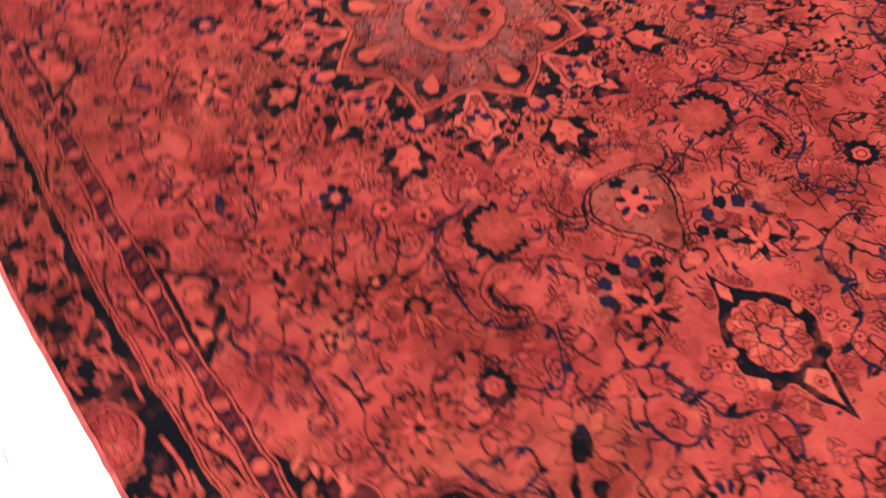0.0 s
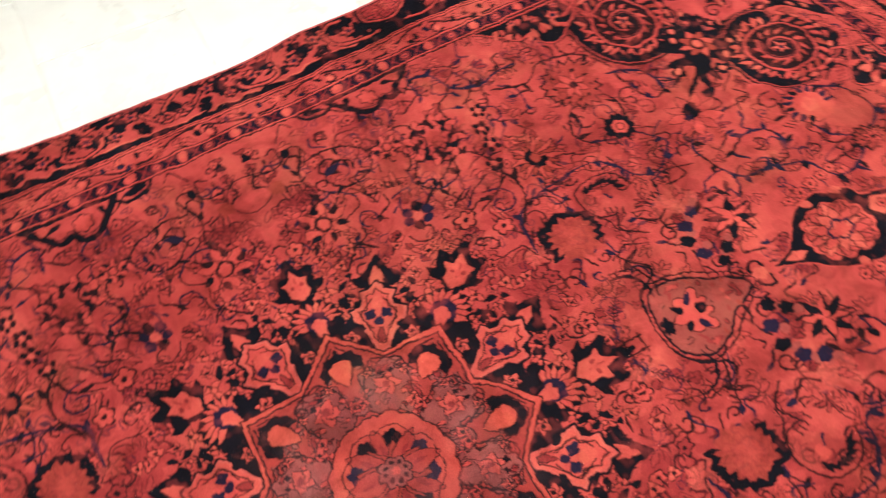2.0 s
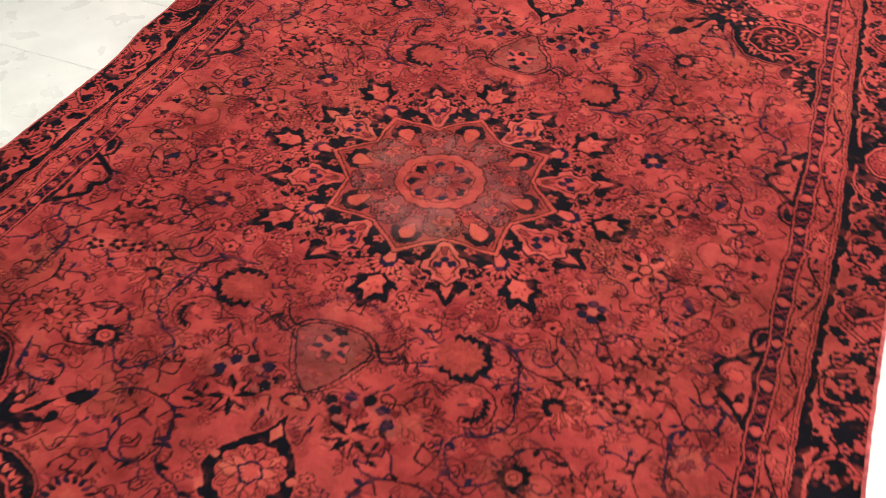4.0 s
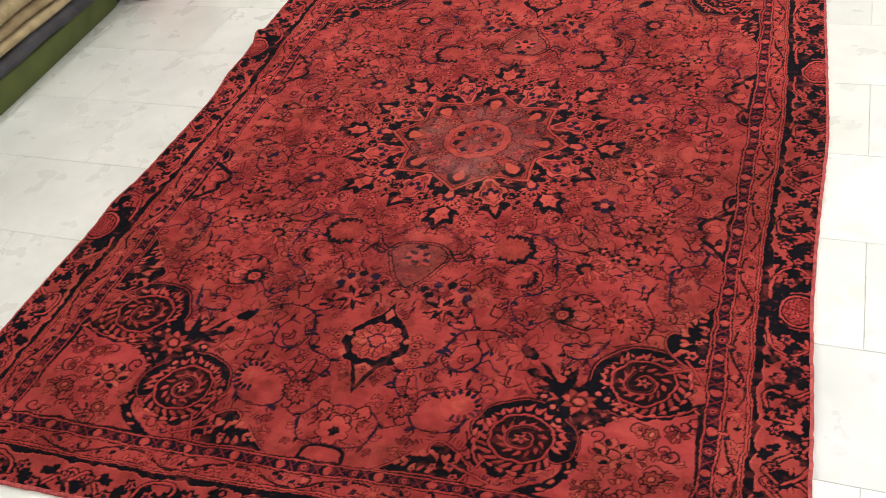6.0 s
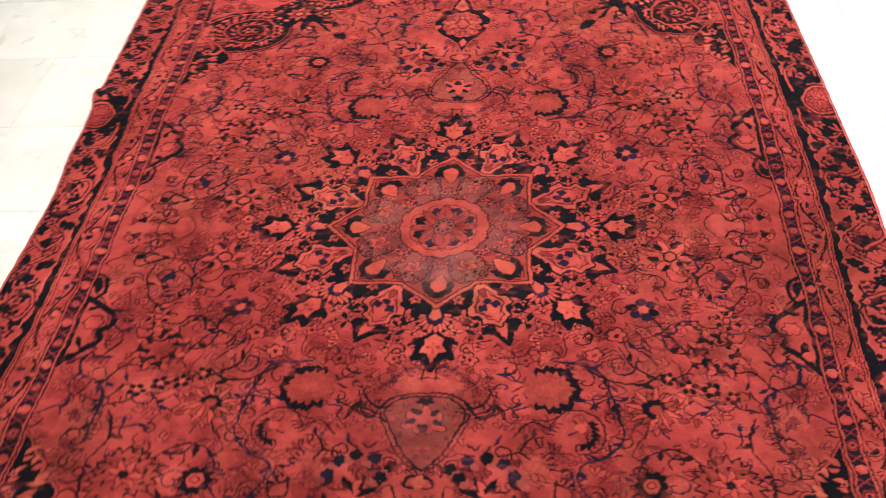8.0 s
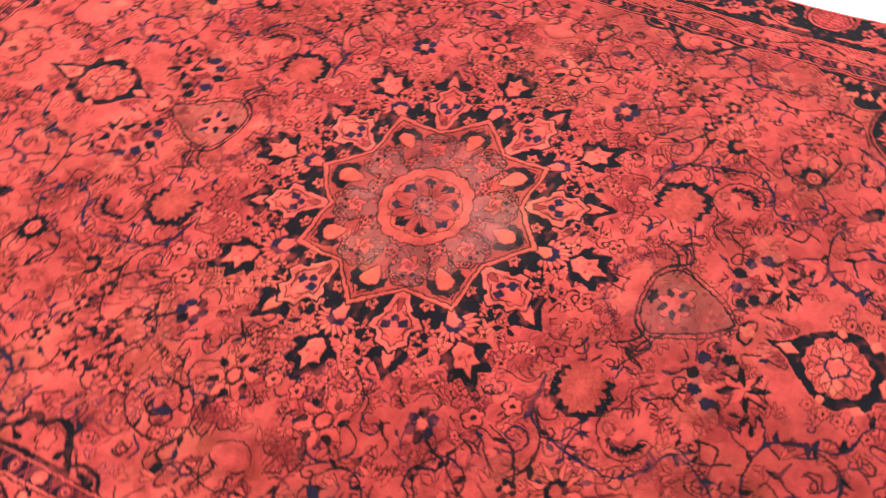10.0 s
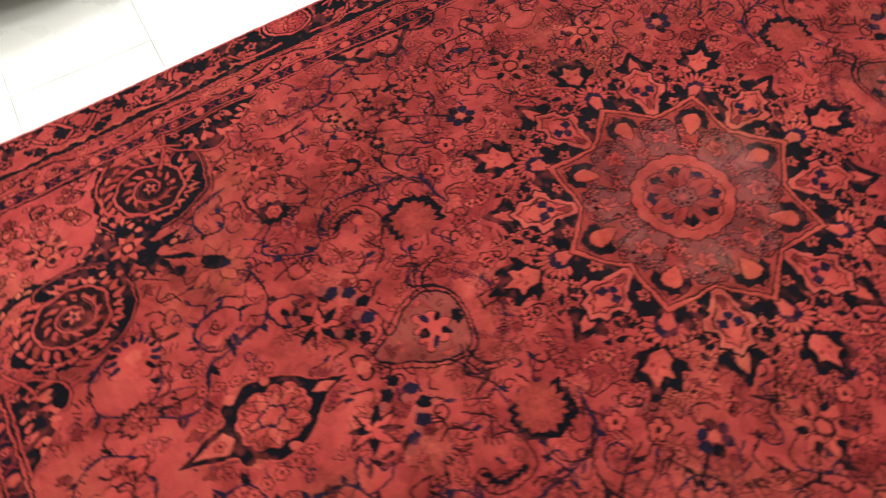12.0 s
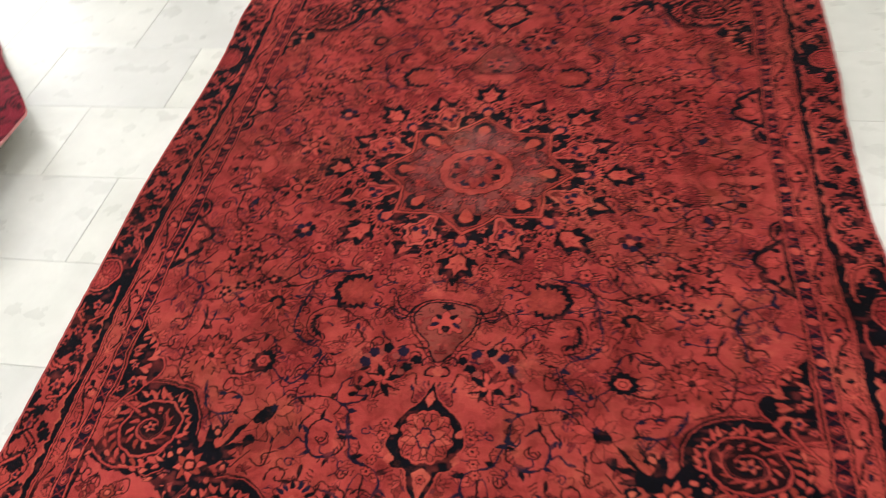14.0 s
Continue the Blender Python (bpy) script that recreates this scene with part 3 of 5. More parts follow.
    for i in range(8):
        a, b = TAU * (i + 0.5) / 8, TAU * i / 8
        c.leaf(0.020 * math.cos(b), 0.020 * math.sin(b), 0.074, 0.040, b, RUST, INK)
        c.blob(0.070 * math.cos(a), 0.068 * math.sin(a), 0.0175, BLUE if i % 2 else NAVY, scallop(5, 0.22), a)
        c.leaf(0.018 * math.cos(a), 0.018 * math.sin(a), 0.050, 0.024, a, BROWN, INK)
        c.leaf(0.040 * math.cos(b), 0.040 * math.sin(b), 0.030, 0.010, b, BRICK)
    c.ring(0, 0, 0.093, 0.0026, INK, scallop(8, 0.10), TAU / 16)
    c.blob(0, 0, 0.036, INK, scallop(8, 0.2))
    c.blob(0, 0, 0.032, STONE, scallop(8, 0.2))
    for i in range(8):
        c.blob(0.020 * math.cos(TAU * i / 8), 0.020 * math.sin(TAU * i / 8), 0.0048, INK)
    c.blob(0, 0, 0.0095, FLESH, scallop(6, 0.3))


# -- the field of one quarter --
def pendants(c):
    # grey shield next to the medallion
    for s in (1, -1):
        c.line(smooth([(0.03, 0.56), (0.085, 0.58), (0.12, 0.63), (0.15, 0.615)], 6), 0.006, NAVY, taper=True)
        c.line(smooth([(0.0, 0.562), (0.066, 0.568), (0.099, 0.61), (0.09, 0.662), (0.052, 0.73), (0.0, 0.79)], 8), 0.0032, INK)
    c.fill(smooth([(0, 0.572), (0.06, 0.578), (0.088, 0.612), (0.08, 0.655), (0.045, 0.715), (0, 0.775), (-0.045, 0.715), (-0.08, 0.655), (-0.088, 0.612), (-0.06, 0.578)], 6, True), lin(132, 58, 54), NAVY, 0.0055)
    c.line(smooth([(0.07, 0.60), (0.105, 0.605), (0.14, 0.585), (0.15, 0.555)], 6), 0.0075, NAVY, taper=True)
    c.line(smooth([(0.07, 0.612), (0.11, 0.622), (0.152, 0.595), (0.162, 0.555)], 6), 0.003, INK)
    c.blob(0, 0.585, 0.018, NAVY, scallop(5, 0.3), 1.57, 0.6, 1.3)
    c.blob(0, 0.638, 0.052, ROSE, scallop(6, 0.35), 0.5, 1.05, 0.8)
    c.ring(0, 0.638, 0.052, 0.003, INK, scallop(6, 0.35), 0.5, 1.05, 0.8)
    for a in (0.2, 1.3, 2.2, 3.1, 4.2, 5.3):
        c.leaf(0.02 * math.cos(a), 0.636 + 0.016 * math.sin(a), 0.028, 0.017, a + 0.4, NAVY if int(a * 10) % 2 else BLUE)
    c.blob(0, 0.638, 0.011, ROSE)
    rnd = random.Random(3)
    for _ in range(26):
        x, y, a = rnd.uniform(0, 0.075), rnd.uniform(0.585, 0.74), rnd.uniform(0, TAU)
        if x < 0.085 - max(0.0, y - 0.65) * 0.75 and math.hypot(x, y - 0.638) > 0.045:
            c.leaf(x, y, rnd.uniform(0.012, 0.024), 0.008, a, rnd.choice((ROSE, BROWN, GREY, BRICK)), INK if rnd.random() < 0.4 else None, 0.8)
    c.line(smooth([(0.0, 0.785), (0.024, 0.792), (0.03, 0.812), (0.012, 0.816)], 6), 0.007, NAVY)
    c.blob(0.0, 0.80, 0.016, SALMON, scallop(5, 0.3))
    # pointed palmette beyond it
    shape = smooth([(0, 0.835), (0.02, 0.885), (0.058, 0.925), (0.097, 0.985), (0.10, 1.025), (0.085, 1.045), (0.092, 1.06), (0.07, 1.085), (0.045, 1.09), (0.03, 1.13), (0, 1.205)], 5)
    c.fill(shape + [(-x, y) for x, y in shape[::-1]], NAVY, ROSE, 0.003)
    c.fill([(0, 0.868), (0.014, 0.892), (0, 0.915), (-0.014, 0.892)], SALMON)
    c.blob(0, 1.0, 0.076, ROSE, scallop(12, 0.10), 0.2, 0.95, 1.0)
    c.ring(0, 1.0, 0.066, 0.0028, INK, scallop(10, 0.15))
    for i in range(11):
        c.leaf(0.034 * math.cos(TAU * i / 11), 1.0 + 0.034 * math.sin(TAU * i / 11), 0.036, 0.022, TAU * i / 11 + 0.3, RED if i % 3 else SALMON, INK)
    for i in range(9):
        c.leaf(0.012 * math.cos(TAU * i / 9 + 0.3), 1.0 + 0.012 * math.sin(TAU * i / 9 + 0.3), 0.044, 0.024, TAU * i / 9 + 0.3, ROSE if i % 2 else SALMON, INK)
    for i in range(9):
        c.line([(0.03 * math.cos(TAU * i / 9), 1.0 + 0.03 * math.sin(TAU * i / 9)), (0.06 * math.cos(TAU * i / 9), 1.0 + 0.06 * math.sin(TAU * i / 9))], 0.0022, INK)
    c.ring(0, 1.0, 0.026, 0.006, BLUE, scallop(5, 0.25))
    c.blob(0, 1.0, 0.014, ROSE)
    c.blob(0.083, 1.06, 0.013, SALMON, scallop(4, 0.3))
    c.blob(0.087, 0.985, 0.010, SALMON)
    c.fill([(0.0, 1.085), (0.026, 1.10), (0.0, 1.17), (-0.026, 1.10)], SALMON)
    tiny_flower(c, 0, 1.115, 0.011, ROSE)
    # last small palmette at the end of the axis
    c.blob(0, 1.335, 0.05, INK, scallop(7, 0.3), 0.4)
    c.blob(0, 1.335, 0.046, ROSE, scallop(7, 0.3), 0.4)
    c.blob(0, 1.335, 0.018, NAVY, star(5, 0.5))
    tulip(c, 0.055, 1.26, 0.025, 0.4, INK)


def scroll(c, pts, color=BLUE, width=0.0048, leaves=True, seed=0):
    """A stem that curls, swelling here and there, with hooked leaves at its bends."""
    r = random.Random(seed)
    p = smooth(pts, 8)
    width *= 1.25
    c.line(p, width * 0.66, INK if r.random() < 0.5 else color)
    k = 0
    while k < len(p) - 8:
        n = r.randrange(6, 13)
        c.line(p[k:k + n], width * r.uniform(0.9, 1.5), color, taper=True)
        k += n + r.randrange(2, 8)
    if leaves:
        for i in range(7, len(p) - 4, 9):
            a = math.atan2(p[i + 1][1] - p[i][1], p[i + 1][0] - p[i][0]) + r.choice((-1, 1)) * r.uniform(0.6, 1.2)
            c.leaf(p[i][0], p[i][1], r.uniform(0.020, 0.034), r.uniform(0.009, 0.015), a, r.choice((color, color, NAVY, INK)))


def field(c):
    rng = random.Random(11)
    # faint patches of redder and browner wool, thin curls, sprays and outlined petals over the ground
    for _ in range(1500):
        x, y = rng.uniform(0.01, 0.87), rng.uniform(0.01, 1.42)
        if math.hypot(x, y) < 0.44 or (y > 0.80 and rng.random() < 0.5):
            continue
        kind = rng.random()
        dense = y < 0.6
        if rng.random() < 0.5:
            c.blob(x, y, rng.uniform(0.02, 0.05), rng.choice((BRICK, SALMON, ROSE, BRICK, WINE, BROWN)), scallop(rng.choice((3, 4, 5)), 0.4), rng.uniform(0, 6), strength=rng.uniform(0.12, 0.42))
        col = (INK, INK, INK, BLUE)[rng.randrange(4)]
        a = rng.uniform(0, TAU)
        if kind < 0.20:
            c.line(spiral_points(x, y, 0.004, rng.uniform(0.014, 0.036), a, rng.choice((-1, 1)) * rng.uniform(0.6, 1.1), 22), rng.uniform(0.0036, 0.0052), col)
        elif kind < 0.45:
            l = rng.uniform(0.03, 0.085)
            b = rng.uniform(-1.4, 1.4)
            c.line(smooth([(x, y), (x + l * 0.5 * math.cos(a), y + l * 0.5 * math.sin(a)), (x + l * math.cos(a + b), y + l * math.sin(a + b))], 6), rng.uniform(0.0036, 0.0052), col)
            if rng.random() < 0.5:
                c.leaf(x + l * math.cos(a + b), y + l * math.sin(a + b), 0.024, 0.011, a + b, rng.choice((BLUE, INK, BLUE)))
        elif kind < 0.53 and dense:
            tiny_flower(c, x, y, rng.uniform(0.009, 0.016), rng.choice((ROSE, RED, BRICK)), INK, rng.choice((4, 5, 6)), a)
        elif kind < 0.90:
            w = rng.uniform(0.008, 0.013)
            fill = rng.choice((ROSE, BRICK, RED, RED))
            for k in range(rng.choice((2, 3, 4))):
                c.leaf(x, y, rng.uniform(0.016, 0.032), w, a + 0.72 * k, fill, col)
        else:
            for k in range(4):
                c.line([(x + 0.012 * k * math.cos(a), y + 0.012 * k * math.sin(a)), (x + 0.012 * k * math.cos(a) + 0.016 * math.cos(a + 1.2), y + 0.012 * k * math.sin(a) + 0.016 * math.sin(a + 1.2))], 0.0034, INK)
    # the great scrolls
    for k, (p, col, w) in enumerate((
        ([(0.286, 0.461), (0.385, 0.485), (0.423, 0.592), (0.430, 0.688), (0.393, 0.728), (0.341, 0.755), (0.335, 0.802), (0.380, 0.862), (0.421, 0.853), (0.472, 0.807)], BLUE, 0.0055),
        ([(0.396, 1.037), (0.388, 0.961), (0.353, 0.909), (0.282, 0.900), (0.225, 0.924), (0.200, 0.981), (0.214, 1.050), (0.265, 1.072), (0.303, 1.044), (0.304, 0.994), (0.279, 0.962), (0.248, 0.976)], BLUE, 0.0060),
        ([(0.214, 0.949), (0.196, 1.012), (0.178, 1.062), (0.113, 1.093), (0.096, 1.128), (0.112, 1.166), (0.151, 1.222)], BLUE, 0.0060),
        ([(0.314, 0.766), (0.325, 0.806), (0.304, 0.870)], BLUE, 0.005),
        ([(0.137, 1.101), (0.140, 1.186), (0.135, 1.244)], INK, 0.004),
        ([(0.840, 0.467), (0.822, 0.518), (0.768, 0.546), (0.748, 0.592), (0.752, 0.653), (0.760, 0.712)], BLUE, 0.0065),
        ([(0.759, 0.140), (0.756, 0.227), (0.717, 0.285), (0.666, 0.268), (0.645, 0.208), (0.685, 0.168), (0.722, 0.200), (0.708, 0.240), (0.684, 0.236)], INK, 0.0050),
        ([(0.627, 0.876), (0.613, 0.919), (0.586, 0.959), (0.528, 0.962), (0.512, 0.925), (0.545, 0.905), (0.566, 0.925)], BLUE, 0.0060),
        ([(0.625, 0.333), (0.578, 0.335), (0.542, 0.373), (0.554, 0.424), (0.590, 0.440)], BLUE, 0.0055),
        ([(0.356, 0.472), (0.413, 0.518), (0.482, 0.530), (0.530, 0.500)], INK, 0.0050),
        ([(0.505, 0.30), (0.56, 0.38), (0.60, 0.47), (0.54, 0.52), (0.47, 0.48), (0.44, 0.42)], INK, 0.0045),
        ([(0.60, 0.10), (0.66, 0.13), (0.73, 0.12), (0.79, 0.15)], INK, 0.0050),
        ([(0.485, 0.83), (0.56, 0.85), (0.60, 0.80), (0.58, 0.74), (0.52, 0.71), (0.46, 0.74)], INK, 0.0045),
        ([(0.35, 1.20), (0.30, 1.28), (0.21, 1.29), (0.17, 1.23), (0.20, 1.17), (0.25, 1.15)], BLUE, 0.0055),
        ([(0.72, 0.62), (0.70, 0.70), (0.73, 0.77), (0.71, 0.86), (0.64, 0.90)], INK, 0.0045),
        ([(0.06, 1.24), (0.11, 1.30), (0.09, 1.37), (0.03, 1.39)], BLUE, 0.0055),
    )):
        scroll(c, p, col, w, True, k)
    # the branch at the middle of the long side
    c.line(smooth([(0.83, 0.03), (0.785, 0.032), (0.755, 0.02), (0.72, 0.06), (0.66, 0.075)], 6), 0.006, INK, taper=True)
    c.line(smooth([(0.785, 0.03), (0.77, 0.08), (0.80, 0.12)], 6), 0.005, INK, taper=True)
    c.blob(0.835, 0.03, 0.013, NAVY, scallop(3, 0.4))
    c.blob(0.80, 0.115, 0.012, NAVY)
    c.ring(0.74, 0.0, 0.05, 0.003, INK)
    c.blob(0.725, 0.06, 0.02, BROWN, scallop(5, 0.3))
    # flowers of the field
    horseshoe(c, 0.28, 0.545, 0.062, math.pi)
    fern(c, 0.135, 0.50, 0.165, 0.62)
    fern(c, 0.06, 0.50, 0.115, 0.545, 0.012)
    c.ring(0.335, 0.665, 0.06, 0.004, INK, gap=(2.4, 0.8))
    for i in range(7):
        a = -0.9 + 0.33 * i
        c.leaf(0.335 + 0.035 * math.cos(a), 0.665 + 0.035 * math.sin(a), 0.026, 0.011, a + 1.1, NAVY)
    c.blob(0.345, 0.655, 0.012, ROSE)
    for i, (x, y) in enumerate(((0.062, 0.765), (0.10, 0.742), (0.142, 0.735), (0.178, 0.752), (0.085, 0.79), (0.20, 0.785))):
        c.blob(x, y, 0.0165, BLUE if i % 2 else NAVY, scallop(5, 0.2), i)
        c.blob(x + 0.016, y + 0.016, 0.011, GREY, scallop(5, 0.2), i)
    for a in (0.5, 2.0, 3.6, 5.2):
        c.leaf(0.14 + 0.004 * math.cos(a), 0.84 + 0.004 * math.sin(a), 0.055, 0.02, a, NAVY)
        c.leaf(0.14, 0.84, 0.045, 0.022, a + 0.8, ROSE, INK)
        c.line([(0.14 + 0.02 * math.cos(a + 0.4), 0.84 + 0.02 * math.sin(a + 0.4)), (0.14 + 0.055 * math.cos(a + 0.7), 0.84 + 0.055 * math.sin(a + 0.7))], 0.006, NAVY)
    tulip(c, 0.225, 0.885, 0.036, 2.3)
    for i in range(4):
        c.leaf(0.19 + 0.012 * i, 0.80 + 0.03 * i, 0.03, 0.012, 0.6 + i, NAVY if i % 2 else INK)
    c.leaf(0.19, 0.99, 0.045, 0.014, 0.4, BLUE)
    c.leaf(0.30, 1.09, 0.045, 0.012, 1.6, INK)
    for i in range(5):
        tiny_flower(c, 0.108 + 0.006 * i, 0.965 + 0.033 * i, 0.0125, ROSE, INK, 6, i)
    for i in range(12):
        c.line([(0.485 + 0.03 * math.cos(TAU * i / 12), 0.805 + 0.03 * math.sin(TAU * i / 12)), (0.485 + 0.05 * math.cos(TAU * i / 12), 0.805 + 0.05 * math.sin(TAU * i / 12))], 0.0025, INK)
    c.blob(0.485, 0.805, 0.038, NAVY, scallop(10, 0.2))
    c.blob(0.485, 0.805, 0.0195, ROSE, scallop(6, 0.15))
    c.ring(0.485, 0.805, 0.009, 0.003, INK)
    for i in range(17):
        c.leaf(0.507, 0.60, 0.066 if i % 2 else 0.054, 0.013, TAU * i / 17, ROSE if i % 2 else BROWN, INK)
    c.ring(0.507, 0.60, 0.021, 0.013, NAVY, scallop(9, 0.2), gap=(0.9, 0.8))
    c.blob(0.507, 0.60, 0.012, BROWN)
    serrated_flower(c, 0.642, 0.795, 0.074, BROWN, ROSE, INK, 19, 0.5)
    dot_rosette(c, 0.505, 0.30, 0.034)
    c.line(spiral_points(0.44, 0.472, 0.008, 0.04, 0.4, -1.1), 0.005, BLUE)
    c.leaf(0.70, 0.17, 0.05, 0.02, 1.2, BLUE)
    cross_flower(c, 0.585, 0.115, 0.06, 0.2)
    cross_flower(c, 0.70, 0.33, 0.036, 0.9, ROSE)
    for i in range(8):
        a = TAU * i / 8 + 0.3
        x, y = 0.662 + 0.046 * math.cos(a), 0.435 + 0.052 * math.sin(a)
        c.blob(x, y, 0.021, NAVY if i % 2 else INK, scallop(4, 0.45), a)
        c.leaf(x, y, 0.026, 0.017, a + 0.5, ROSE, INK)
        c.leaf(x, y, 0.020, 0.013, a + 2.0, RED, INK)
    c.blob(0.662, 0.435, 0.024, BROWN, scallop(5, 0.3), strength=0.6)
    for i in range(4):
        dot_rosette(c, 0.545 + 0.045 * i, 0.515 + 0.008 * (i % 2) + 0.014 * i, 0.019, INK, 5, i)
    for i in range(9):
        a = TAU * i / 9
        c.leaf(0.42 + 0.02 * math.cos(a), 0.965 + 0.02 * math.sin(a), 0.05, 0.026, a, ROSE if i % 2 else RED, INK)
    c.leaf(0.42, 0.94, 0.05, 0.032, 1.4, NAVY)
    c.blob(0.415, 0.945, 0.014, BLUE, star(5, 0.7))
    c.leaf(0.45, 1.02, 0.04, 0.03, 1.2, NAVY)
    c.blob(0.30, 1.19, 0.055, ROSE, scallop(9, 0.12))
    c.ring(0.30, 1.19, 0.060, 0.003, INK, scallop(13, 0.12), gap=(2.6, 0.6))
    for i in range(12):
        a = -2.6 + 0.40 * i
        c.leaf(0.30 + 0.034 * math.cos(a), 1.19 + 0.034 * math.sin(a), 0.026, 0.013, a, BLUE if i % 3 else NAVY)
    c.blob(0.30, 1.19, 0.02, SALMON, scallop(5, 0.3))
    serrated_flower(c, 0.15, 1.225, 0.04, BROWN, ROSE, INK, 14, 2.0)
    c.ring(0.385, 0.36, 0.035, 0.0025, INK, saw(9, 0.3))
    tiny_flower(c, 0.44, 0.38, 0.022, ROSE)
    tiny_flower(c, 0.38, 0.44, 0.02, ROSE)
    tiny_flower(c, 0.555, 0.03, 0.018, ROSE)
    tiny_flower(c, 0.09, 0.46, 0.018, ROSE)
    tiny_flower(c, 0.22, 0.46, 0.016, BRICK)


def corner(c):
    # navy band that cuts the corner off; the ground behind it is rose
    spandrel = smooth([(0.885, 1.075), (0.845, 1.105), (0.775, 1.125), (0.705, 1.135), (0.655, 1.165), (0.612, 1.205), (0.592, 1.255), (0.605, 1.32), (0.585, 1.385), (0.50, 1.445)], 6)
    c.fill(spandrel + [(0.9, 1.45)], lin(170, 63, 63), NAVY, 0.024)
    rng = random.Random(23)
    for p in spandrel[::3]:
        c.blob(p[0] + rng.uniform(-0.012, 0.012), p[1] + rng.uniform(-0.012, 0.012), rng.uniform(0.010, 0.017), NAVY, scallop(4, 0.4), p[0] * 40)
        c.leaf(p[0], p[1], 0.022, 0.009, rng.uniform(0, TAU), SALMON, INK)
    for _ in range(70):
        x, y = rng.uniform(0.62, 0.88), rng.uniform(1.13, 1.43)
        if x + y < 1.92:
            continue
        a = rng.uniform(0, TAU)
        if rng.random() < 0.4:
            c.line(spiral_points(x, y, 0.004, rng.uniform(0.012, 0.028), a, 1.1, 20), 0.0036, INK)
        else:
            for k in range(3):
                c.leaf(x, y, rng.uniform(0.016, 0.028), 0.010, a + 0.62 * k, rng.choice((ROSE, BRICK, RED, SALMON)), INK)
    cross_flower(c, 0.70, 1.27, 0.052, 0.4, SALMON)
    rosette(c, 0.80, 1.33, 0.024, BROWN, SALMON, INK)
    rosette(c, 0.78, 1.19, 0.020, BROWN, SALMON, INK)
    rosette(c, 0.67, 1.38, 0.020, BROWN, SALMON, INK)
    for x, y in ((0.83, 1.25), (0.72, 1.40), (0.84, 1.41), (0.85, 1.15), (0.65, 1.22)):
        c.line(spiral_points(x, y, 0.004, 0.026, x * 40, 1.1, 20), 0.005, NAVY)
    # the two great curled leaves: navy bands with salmon leaflets round a coiled bud
    for (x, y), (a0, a1), turn in (((0.735, 1.018), (-1.05, -4.35), 1), ((0.478, 1.268), (0.30, -3.0), 1)):
        c.blob(x, y, 0.118, NAVY, scallop(11, 0.10), a0)
        c.blob(x + 0.045 * math.cos(a0 + 1.9), y + 0.045 * math.sin(a0 + 1.9), 0.100, NAVY, scallop(9, 0.14), a0)
        arc = [(x + 0.105 * math.cos(a0 + (a1 - a0) * i / 24), y + 0.105 * math.sin(a0 + (a1 - a0) * i / 24)) for i in range(25)]
        c.line(arc, 0.062, INK)
        c.line(arc, 0.054, lin(170, 62, 60))
        c.line(arc, 0.049, NAVY)
        for i in range(13):
            a = a0 + (a1 - a0) * (i + 0.5) / 13
            px, py = x + 0.088 * math.cos(a), y + 0.088 * math.sin(a)
            c.leaf(px + rng.uniform(-0.004, 0.004), py + rng.uniform(-0.004, 0.004), rng.uniform(0.022, 0.036), rng.uniform(0.009, 0.014), a + rng.uniform(0.3, 1.1), ROSE if i % 4 else SALMON)
            c.leaf(px + 0.006 * math.cos(a), py + 0.006 * math.sin(a), 0.016, 0.006, a - 0.5, ROSE)
        # leaflets on the far side
        for i in range(11):
            a = a0 + 0.25 + (TAU - (a0 - a1) - 0.3) * i / 10
            c.leaf(x + 0.086 * math.cos(a), y + 0.086 * math.sin(a), 0.036, 0.012, a + 0.8, (ROSE, RED, BROWN)[i % 3], INK)
            c.leaf(x + 0.118 * math.cos(a + 0.1), y + 0.118 * math.sin(a + 0.1), 0.024, 0.011, a + 1.9, (ROSE, SALMON)[i % 2], INK)
        c.ring(x, y, 0.080, 0.006, lin(170, 62, 60), scallop(9, 0.05))
        c.blob(x, y, 0.074, INK, scallop(9, 0.10))
        for i in range(13):
            a = TAU * i / 13
            c.leaf(x + 0.044 * math.cos(a), y + 0.044 * math.sin(a), 0.026, 0.010, a + 0.9, (ROSE, RED, BROWN)[i % 3])
        c.line(spiral_points(x, y, 0.012, 0.050, a1, 1.35, 40), 0.0105, RED)
        c.line(spiral_points(x, y, 0.012, 0.050, a1 + 0.5, 1.35, 40), 0.0040, NAVY)
        c.blob(x, y, 0.024, NAVY, scallop(6, 0.3))
        for i in range(5):
            c.leaf(x, y, 0.020, 0.010, TAU * i / 5, SALMON, INK)
        c.blob(x, y, 0.005, BLUE)
        # pale stem that leaves the band
        c.line(spiral_points(x, y, 0.082, 0.150, a1 + 0.4, -0.30, 20), 0.0045, lin(170, 62, 60))
        c.line(spiral_points(x, y, 0.140, 0.136, a0 - 0.1, -0.36, 20), 0.0032, INK)
    # the leaves that run out along the borders
    for swap in (False, True):
        def at(x, y):
            # u: along the border from the crossing, v: out from the border
            u, v = 0.955 - y, 0.885 - x
            return (0.385 - u * 0.86, 1.44 - v) if swap else (x, y)
        edge = smooth([at(*p) for p in ((0.880, 0.950), (0.835, 0.945), (0.785, 0.895), (0.765, 0.845), (0.782, 0.815), (0.815, 0.812), (0.812, 0.770), (0.845, 0.735), (0.884, 0.680))], 6)
        c.fill(edge, NAVY, INK, 0.010)
        c.fill(edge, NAVY, lin(170, 62, 60), 0.0045)
